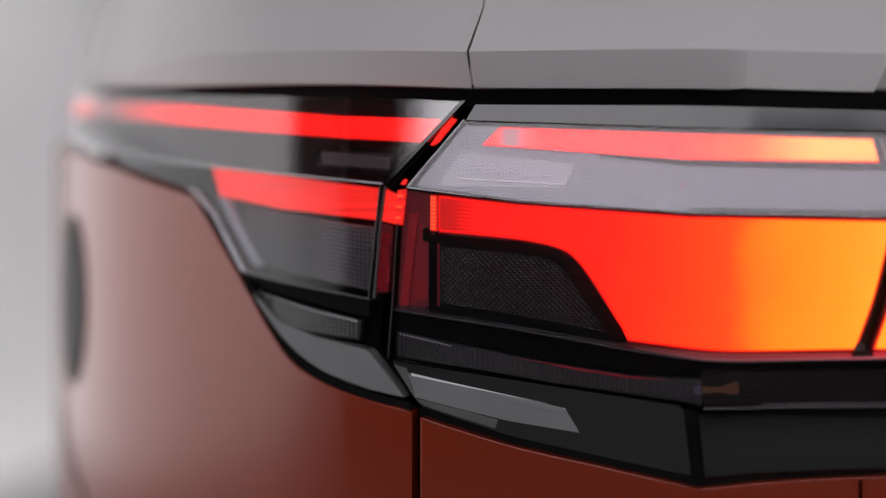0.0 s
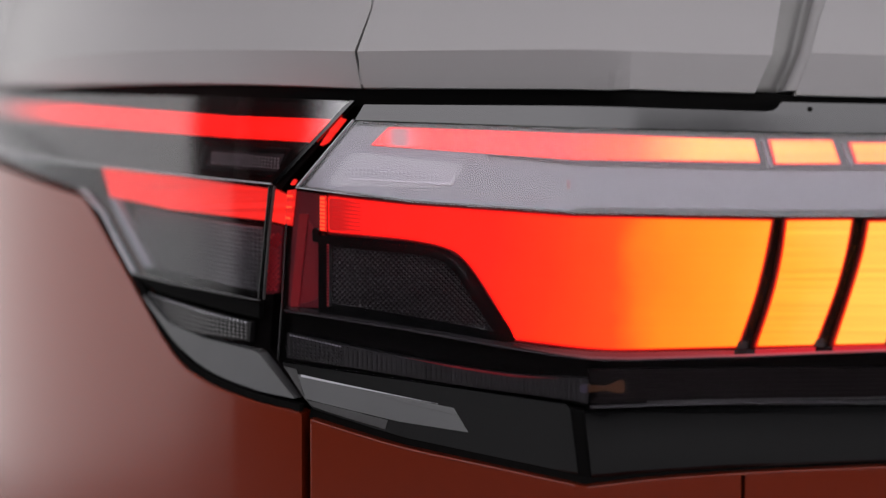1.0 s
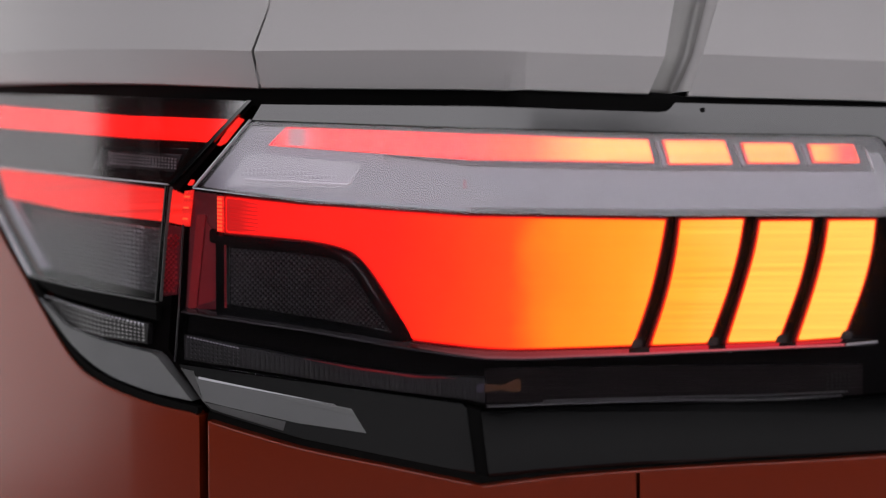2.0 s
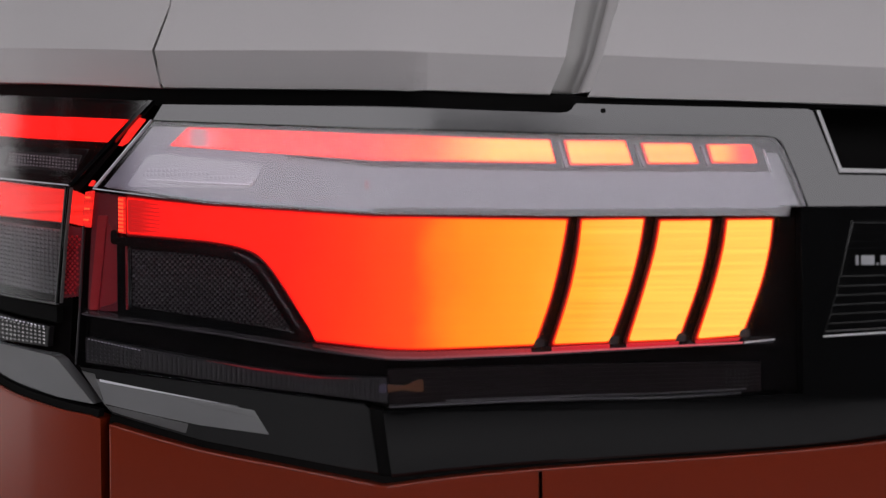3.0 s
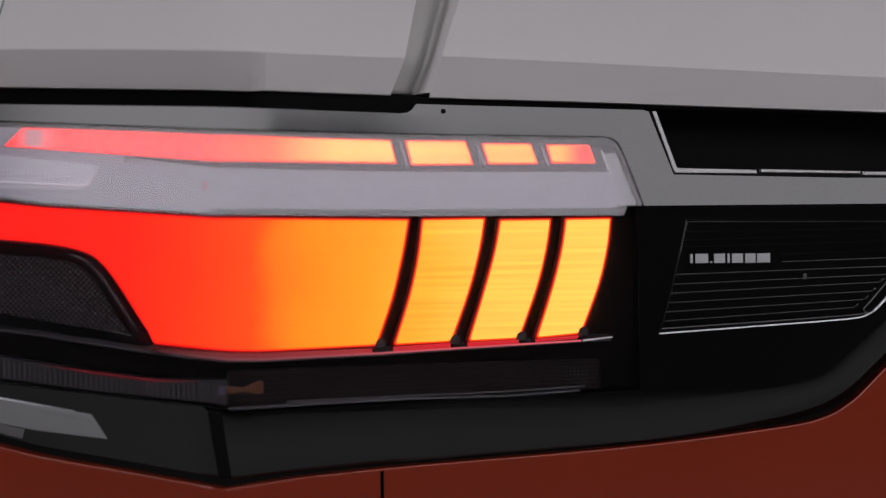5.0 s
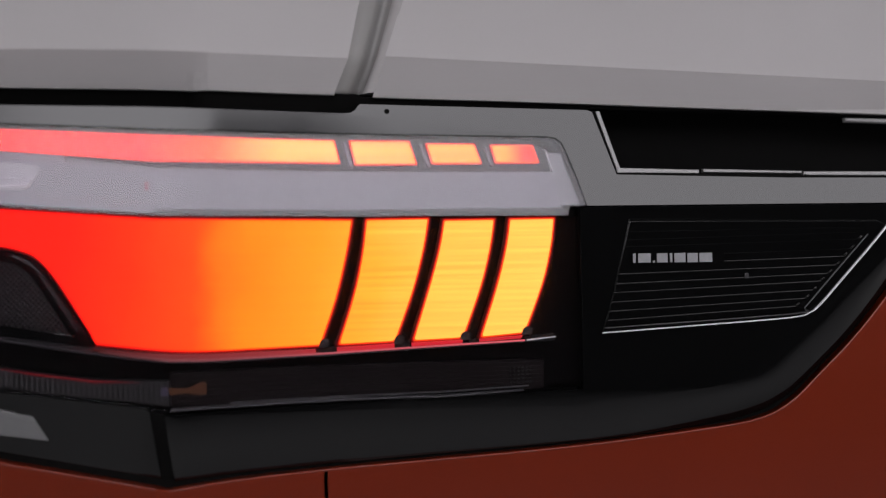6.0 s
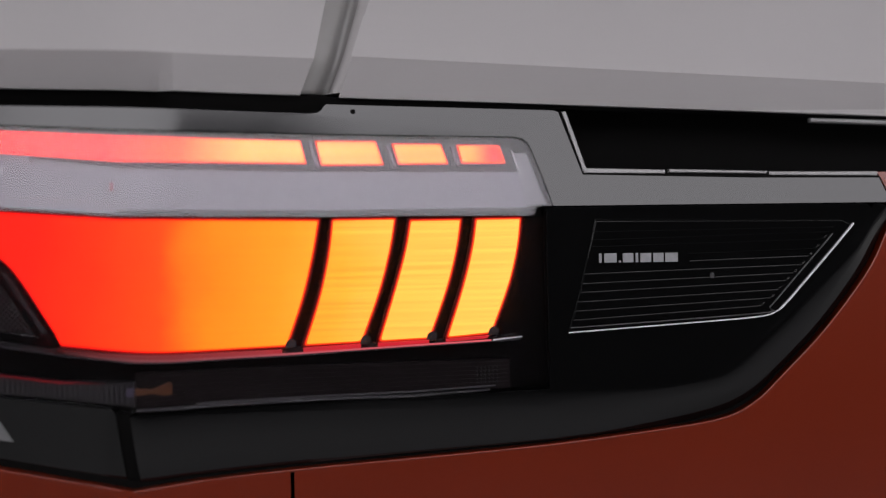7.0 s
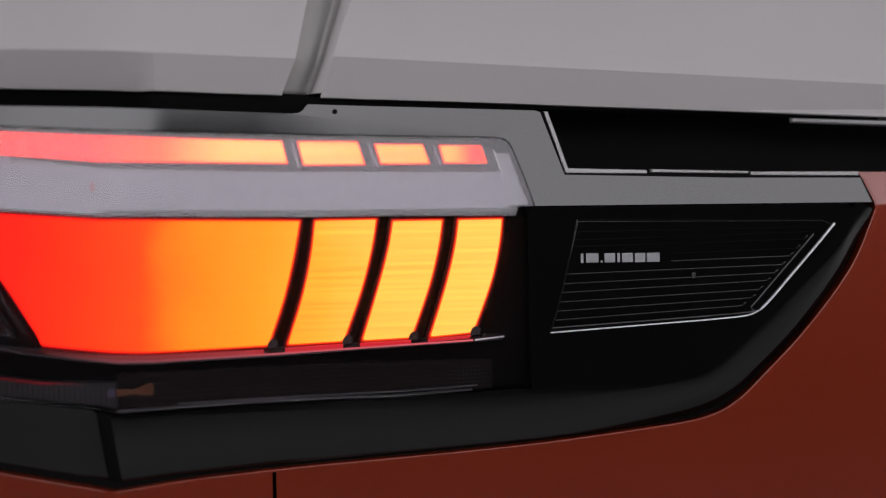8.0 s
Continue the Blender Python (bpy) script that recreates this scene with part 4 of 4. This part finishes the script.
def cells(name, low, high, depth, columns, rows, tall, material, parent, label="", fill=0.92, facet="mid"):
    """Reflex pyramids in rows that follow a lower and an upper edge line."""
    verts, faces = [], []
    for i in range(columns):
        for j in range(rows):
            def at(p, q, d):
                u = low[0][0] + (low[-1][0] - low[0][0]) * (i + p) / columns
                a, b = along(u / 1000, low) * 1000, along(u / 1000, high) * 1000
                return on_skin(u, a + (b - a) * (j + q) / rows, d, facet)
            n = len(verts)
            verts += [at(p, q, depth + tall) for p, q in ((0.5 - fill / 2, 0.5 - fill / 2), (0.5 + fill / 2, 0.5 - fill / 2), (0.5 + fill / 2, 0.5 + fill / 2), (0.5 - fill / 2, 0.5 + fill / 2))] + [at(0.5, 0.5, depth)]
            faces += [(n, n + 1, n + 4), (n + 1, n + 2, n + 4), (n + 2, n + 3, n + 4), (n + 3, n, n + 4)]
    me = bpy.data.meshes.new(name)
    me.from_pydata([tuple(v) for v in verts], [], faces)
    me.materials.append(material)
    return keep(tagged(new(name, me), label, kind="stuff"), parent)


cells("prism_row", [(-22.2, 919), (-20.8, 919)], [(-22.2, 953), (-20.8, 953)], 3.0, 1, 20, 0.8, DEEP_RED, inner, "column of red cells")
cells("honeycomb", [(-150, 948), (-135, 940), (-61, 926)], [(-150, 974), (-61, 962.4)], 4.0, 34, 15, 1.5, PALE_REFLEX, outer, "grey reflex prisms")
cells("prism_grid", [(-128, 912), (-120, 906.8), (-96, 902.4), (-70, 900)], [(-128, 922.2), (-100, 915), (-70, 909.4)], 2.6, 22, 5, 1.2, PALE_REFLEX, outer, "small grey reflex cells", 0.6)
cells("prism_row", [(-138, 924.4), (-100, 914.8), (-69.8, 909.0)], [(-138, 925.6), (-100, 916.2), (-69.8, 910.6)], 2.0, 28, 1, 1.0, PALE_EDGE, outer, "row of bright cells", 0.6)
cells("prism_grid", [(-95, 998.4), (-51, 994.0)], [(-95, 1005.6), (-51, 1000.8)], 4.4, 22, 4, 0.7, SATIN, outer, "small dark reflex cells", 0.6, "up")
prisms("inlay_grain", [(-12, 994), (-8, 996.4), (44, 989.5), (44, 986.6), (-14, 989.4)], 4.6, 2.2, 0.25, INLAY_PALE, inner, diamond=False, facet="up", label="pale fine grain")
cells("prism_grid", [(-42.6, 891.4), (-13, 887.6)], [(-42.6, 903.0), (-13, 897.4)], 3.0, 12, 5, 0.8, RIB_DARK, inner, "small dark reflex cells", 0.6)
cells("prism_row", [(-44.2, 903.0), (-13.5, 897.0)], [(-44.2, 904.2), (-13.5, 898.0)], 2.2, 16, 1, 0.8, PALE_EDGE, inner, "row of bright cells", 0.6)
cells("prism_row", [(-13.5, 897.0), (30, 890.0)], [(-13.5, 897.9), (30, 890.7)], 2.4, 20, 1, 0.6, FACET, inner, "row of grey cells", 0.6)
cells("prism_row", [(-42, 891.4), (-13.5, 886.9)], [(-42, 892.2), (-13.5, 887.7)], 2.4, 14, 1, 0.6, FACET, inner, "row of grey cells", 0.6)
cells("prism_row", [(-44.5, 892), (-43.6, 892)], [(-44.5, 903.4), (-43.6, 903.4)], 2.2, 1, 7, 0.8, PALE_REFLEX, inner, "column of grey cells", 0.6)
cells("prism_grid", [(295, 875.4), (308, 876)], [(295, 885), (308, 885.4)], 3.8, 6, 5, 0.4, RIB_DARK, inner, "faint dark reflex cells", 0.5)
ribs("reflector_ribs", [(-42, 891.4), (-13, 887.4), (48, 878.9), (108, 872.2), (118, 871)], [(-42, 903), (48, 886.8), (81, 882.6), (118, 881.8)], 3.6, 2.7, 0.3, RIB_DARK, inner, label="dark upright reflector ribs")
for i in range(9):
    z = 960.6 + 2.05 * i
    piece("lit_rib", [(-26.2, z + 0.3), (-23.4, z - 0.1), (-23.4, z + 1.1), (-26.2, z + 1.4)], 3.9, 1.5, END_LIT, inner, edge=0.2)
for u, z in ((198.5, 900), (237.5, 901), (272.5, 902), (305.5, 904)):
    piece("divider_foot", [(u - 3, z - 2.6), (u + 2.4, z - 2.2), (u + 3, z + 1.4), (u, z + 2.4), (u - 2, z + 1)], 3.4, 6, FACET, inner, corner=1.0, edge=0.6)
# A small reddish reflection in the lens, laid in as a red plate.
piece("red_reflection", [(108, 985.6), (110, 985.6), (110, 981), (108, 981)], 3.2, 0.8, DEEP_RED, inner, facet="up", corner=0.8, edge=0.2)
piece("vent_plug", [(232, 1022.6), (234.6, 1022.6), (234.6, 1020.2), (232, 1020.2)], -0.4, 1.5, MATT, trim, facet="brow", corner=1.0, edge=0.3)

# ridged inset of the trim
BRIGHT_LINE = flow([(345.1, 901.8), (396.5, 904.7), (446, 907.7), (457.4, 910.4), (464, 915.4), (476.6, 929.2), (491, 945.1), (501.3, 957)], 4)
piece("inset", [(361, 961), (495, 959), (499.5, 956.6), (463, 916), (456, 911.4), (449.6, 909.4), (346.5, 903.2)], -0.25, 1.0, PIANO, trim, edge=0.2)
# The inset's bevel highlight, built as a bright strip.
piece("inset_highlight", BRIGHT_LINE + [(u - 0.6 * k, z + 0.65) for (u, z), k in zip(BRIGHT_LINE[::-1], [1] * 15 + [0] * 20)], -0.9, 1.6, HIGHLIGHT, trim, edge=0.3, label="bevel highlight drawn along the inset")
FAINT_LINE = flow([(346.5, 904.4), (449.6, 909.9), (454.3, 912.8), (467.1, 926.9), (489.5, 951.5)], 4)
piece("inset_line", FAINT_LINE + [(u - 0.3, z + 0.5) for u, z in FAINT_LINE[::-1]], -0.7, 0.9, LIP, trim, edge=0.15)
piece("inset_side", [(345, 902), (351.5, 923.7), (360.3, 962), (360.9, 962), (352.2, 923.7), (345.7, 902.2)], -0.5, 1.0, PIANO, trim, edge=0.15)
for left, low, right, high in ((360.4, 962, 494, 959.6), (359.4, 955.4, 490, 955.6), (358.9, 951.1, 487, 953), (358.5, 947.5, 484.2, 949.2), (411.2, 942.9, 480, 944.2), (411.1, 938.8, 476, 940.2), (354.7, 933, 471.8, 935.6),
                               (353.2, 927.9, 467.4, 931.2), (351.9, 923.2, 463.3, 927.2), (350.6, 918.2, 459, 922.5), (349.4, 913.4, 454.8, 918.1), (348.1, 908.6, 449.4, 914)):
    w = 0.16 if high > 943 else 0.34
    piece("ridge", [(left, low - w), (right, high - w), (right + 0.5, high + w), (left, low + w)], -0.55, 0.7, PIANO, trim, edge=0.22)
    if high < 952:
        piece("ridge_end", [(right, high - 0.4), (right + 2.2, high + 1.6), (right + 1.6, high + 2.1), (right - 0.6, high + 0.2)], -0.55, 0.7, PIANO, trim, edge=0.22)
for a, b, low, hi in ((362.1, 363.5, 938.9, 943.8), (364.9, 371.6, 938.9, 943.8), (372.7, 373.8, 938.8, 939.9), (374.9, 380.6, 938.8, 943.7), (381.8, 383.2, 938.8, 943.7),
                      (384.3, 390.2, 938.7, 943.6), (391.3, 396.9, 938.6, 943.5), (397.7, 404.6, 938.6, 943.5)):
    piece("emblem_bar", [(a, low), (b, low), (b, hi), (a, hi)], -0.8, 0.8, WHITE, trim, edge=0.15, label="small white printed bar")
piece("inset_mark", [(422, 932.4), (424, 932.4), (424, 929.4), (422, 929.4)], -0.9, 0.8, FACET, trim, corner=0.9, edge=0.2)

groove("groove", ((-0.1, 1.4), (0.0, 1.2), (0.03, 1.8), (0.18, 2.6), (0.32, 3.6), (0.42, 5.2), (0.50, 7.4), (0.56, 8.8), (0.62, 9.2), (0.68, 8.6), (0.74, 7.2), (0.78, 5.8)), GROOVE_SHADE, "rounded silver groove beside the hatch, its shade put into the grey")
groove("hatch_roll", ((0.76, 8.0), (0.77, 6.0), (0.79, 5.2), (0.82, 4.4), (0.86, 3.5), (0.90, 2.8), (0.97, 1.9), (1.04, 1.2), (1.10, 0.8), (1.16, 0.6)), SILVER, "silver painted rolled edge of the hatch")
for i in range(9):
    z = 965.6 + 2.0 * i
    piece("lit_rib", [(-47.6 + 0.16 * i, z - 0.6), (-44.8 + 0.24 * i, z - 0.9), (-44.6 + 0.24 * i, z + 0.1), (-47.4 + 0.16 * i, z + 0.4)], 5.4, 1, END_LIT if i % 3 == 1 else RED_LIT, inner, edge=0.2)
piece("side_light", [(-48.0, 963.6), (-44.0, 963.2), (-41.6, 983), (-46.4, 982.4)], 6, 2, RED_LIT, inner, edge=0.3, label="glowing red end of the lamp")

piece("side_light", [(-44.8, 985.6), (-42.6, 988.8), (-41.0, 988.2), (-42.4, 985.4)], 6, 2, RED_LIT, inner, facet="up", corner=1.0, edge=0.3, label="glowing red end of the lamp")

# charge flap, shut line and the plain rest of the car
piece("shut_line", [(-416, 828), (-408, 828), (-300, 757), (-308, 755)], -0.4, 1, MATT, car, facet="body_low", edge=0.2, label="dark shut line in the quarter panel")
# The shade of the flap's gap is put into its dark colour.
piece("charge_flap", [(-364 + 31 * math.cos(a * 0.2618), 914 + 61 * math.sin(a * 0.2618)) for a in range(24)], -2.0, 4, FLAP, car, facet="body_low", edge=1.5, label="round charge flap, its gap's shade put into dark grey")


def ring_shell(name, levels, material, label):
    """A closed shell round the whole car: levels of height and inset, capped on top."""
    bm, rows = bmesh.new(), []
    us = [-3.9 + 0.25 * i for i in range(13)] + [-0.6 + 0.06 * i for i in range(10)] + [0.3, 0.6, 0.9] + [1.26 + 0.06 * i for i in range(10)] + [2.1 + 0.25 * i for i in range(13)]
    for z, inset in levels:
        row = []
        for u in us:
            x, y, nx, ny = curve(u)
            row.append(bm.verts.new((x + nx * inset, y + ny * inset - (inset if abs(u - 0.6) > 4.4 else 0), z)))
        rows.append(row)
    for a, b in zip(rows, rows[1:]):
        for i in range(len(us)):
            j = (i + 1) % len(us)
            bm.faces.new((a[i], a[j], b[j], b[i]))
    bm.faces.new(rows[-1])
    return keep(joined(name, bm, material, None, label, 25), car)


piece("side_upper", [(1203, 1013), (5200, 1095), (5200, 1400), (1203, 1400)], 0, 12, SILVER, car, facet="shoulder", edge=0.8, zcuts=SH_Z, label="silver painted side")
ring_shell("roof", [(1.398, 0.14), (1.46, 0.20), (1.53, 0.26), (1.58, 0.36), (1.60, 0.52)], SILVER, "silver painted roof")
ring_shell("underbody", [(0.30, 0.10), (0.30, 0.06), (0.50, 0.04), (0.80, 0.05), (1.0, 0.06), (1.08, 0.09)], MATT, "black inner shell of the body")


def wheel(x, y):
    tyre = bmesh.new()
    segs, prof = 40, [(0.23, -0.11), (0.31, -0.115), (0.345, -0.09), (0.35, 0.0), (0.345, 0.09), (0.31, 0.115), (0.23, 0.11)]
    grid = [[tyre.verts.new((x + w, y + r * math.cos(2 * math.pi * i / segs), 0.35 + r * math.sin(2 * math.pi * i / segs))) for r, w in prof] for i in range(segs)]
    for i in range(segs):
        for k in range(len(prof)):
            j, m = (i + 1) % segs, (k + 1) % len(prof)
            tyre.faces.new((grid[i][k], grid[j][k], grid[j][m], grid[i][m]))
    t = keep(joined("wheel", tyre, RUBBER, None, "black tyre on a grey rim"), car)
    rim = bmesh.new()
    bmesh.ops.create_cone(rim, cap_ends=True, segments=40, radius1=0.228, radius2=0.228, depth=0.18, matrix=Matrix.Translation((x, y, 0.35)) @ Matrix.Rotation(radians(90), 4, "Y"))
    for i in range(5):
        bmesh.ops.create_cube(rim, size=1, matrix=Matrix.Translation((x, y, 0.35)) @ Matrix.Rotation(2 * math.pi * i / 5, 4, "X") @ Matrix.Translation((0, 0, 0.11)) @ Matrix.Diagonal((0.2, 0.05, 0.2, 1)))
    keep(joined("rim", rim, SATIN, None), t)


for x in (-0.22, 1.42):
    for y in (0.95, 3.35):
        wheel(x, y)

# bright and dark edges of the lenses
piece("lens_edge", [(-61.0, 922.6), (-54.1, 985.2), (-53.0, 985.2), (-60.0, 922.6)], -0.5, 4, PIANO, outer, edge=0.15, label="glossy black lens edge")
piece("lens_edge", [(-58.7, 922.8), (-55.0, 961), (-51.9, 984.6), (-51.6, 984.6), (-54.7, 961), (-58.4, 922.8)], -0.3, 3, LIP, outer, edge=0.25, label="grey lens edge")
piece("lens_edge", [(-53, 985.8), (-9, 1030.4), (-6.4, 1030.2), (-50.4, 985.4)], -0.5, 4, PIANO, outer, edge=0.6, facet="up", label="glossy black lens edge")
# These two pale strips paint the white highlight along the lens edge.
piece("lens_edge", [(-38.2, 984.4), (-7.4, 1020), (-7.0, 1019.8), (-37.6, 984.3)], -0.4, 3, PALE_EDGE, inner, edge=0.3, facet="up", label="pale lens edge")
piece("lens_edge", [(-38.4, 984.0), (-10, 979.9), (4, 977.6), (-10, 979.5), (-38.4, 983.4)], -0.4, 3, PALE_EDGE, inner, edge=0.2, label="pale lens edge")
piece("lens_edge", [(-44.6, 964), (-44.35, 964), (-45.85, 944), (-47.35, 918), (-49.8, 890), (-50.1, 890), (-47.6, 918), (-46.1, 944)], -0.2, 2, FACET, inner, edge=0.25, label="grey lens edge")
piece("lens_edge", [(-61.5, 922.6), (-54.7, 984.6), (-54.4, 984.6), (-61.2, 922.6)], -0.6, 2, LIP, outer, edge=0.25, label="grey lens edge")
piece("lens_edge", [(-148, 937.0), (-118, 931.4), (-61, 922.6), (-61, 921.9), (-118, 930.5), (-147.6, 936)], -0.3, 3, LIP, outer, edge=0.3, label="grey lens edge")
piece("lens_edge", [(-276, 1011), (-207, 1004), (-140, 996), (-53, 986.2), (-53, 985.6), (-140, 995.3), (-207, 1003.2), (-276, 1010.2)], -0.3, 2, PALE_EDGE, outer, edge=0.25, label="pale lens edge")
piece("lens_edge", [(-195, 986.6), (-190, 985), (-173, 971.4), (-148.4, 937), (-147.2, 937.4), (-172, 972), (-188.6, 985.8), (-194, 987.4)], -0.3, 3, PALE_EDGE, outer, edge=0.3, label="pale lens edge")
prisms("honeycomb", [(-64.6, 961), (-51.8, 959.4), (-54.2, 926.4), (-65.4, 925)], 10.2, 2.9, 2.6, RED_PRISM, outer, label="deep red reflex prisms")
for i in range(8):
    piece("lit_rib", [(-19.5, 961.4 + 2.1 * i), (-3, 959.8 + 2.06 * i), (-3, 960.3 + 2.06 * i), (-19.5, 962.3 + 2.1 * i)], 5.2, 0.8, EDGE_RED, inner, edge=0.15)
piece("inlay_line", [(-36, 882.2), (40, 868.2), (-36, 881.0)], -0.7, 2, PALE_EDGE, trim, facet="low", edge=0.1)
# Red strip paints the lit panel's reflection on top of the ribs.
piece("panel_reflection", [(22, 892.2), (48, 888.4), (81, 884.0), (104, 882.6), (81, 882.8), (48, 887.2)], 2.8, 1.5, DEEP_RED, inner, edge=0.15)
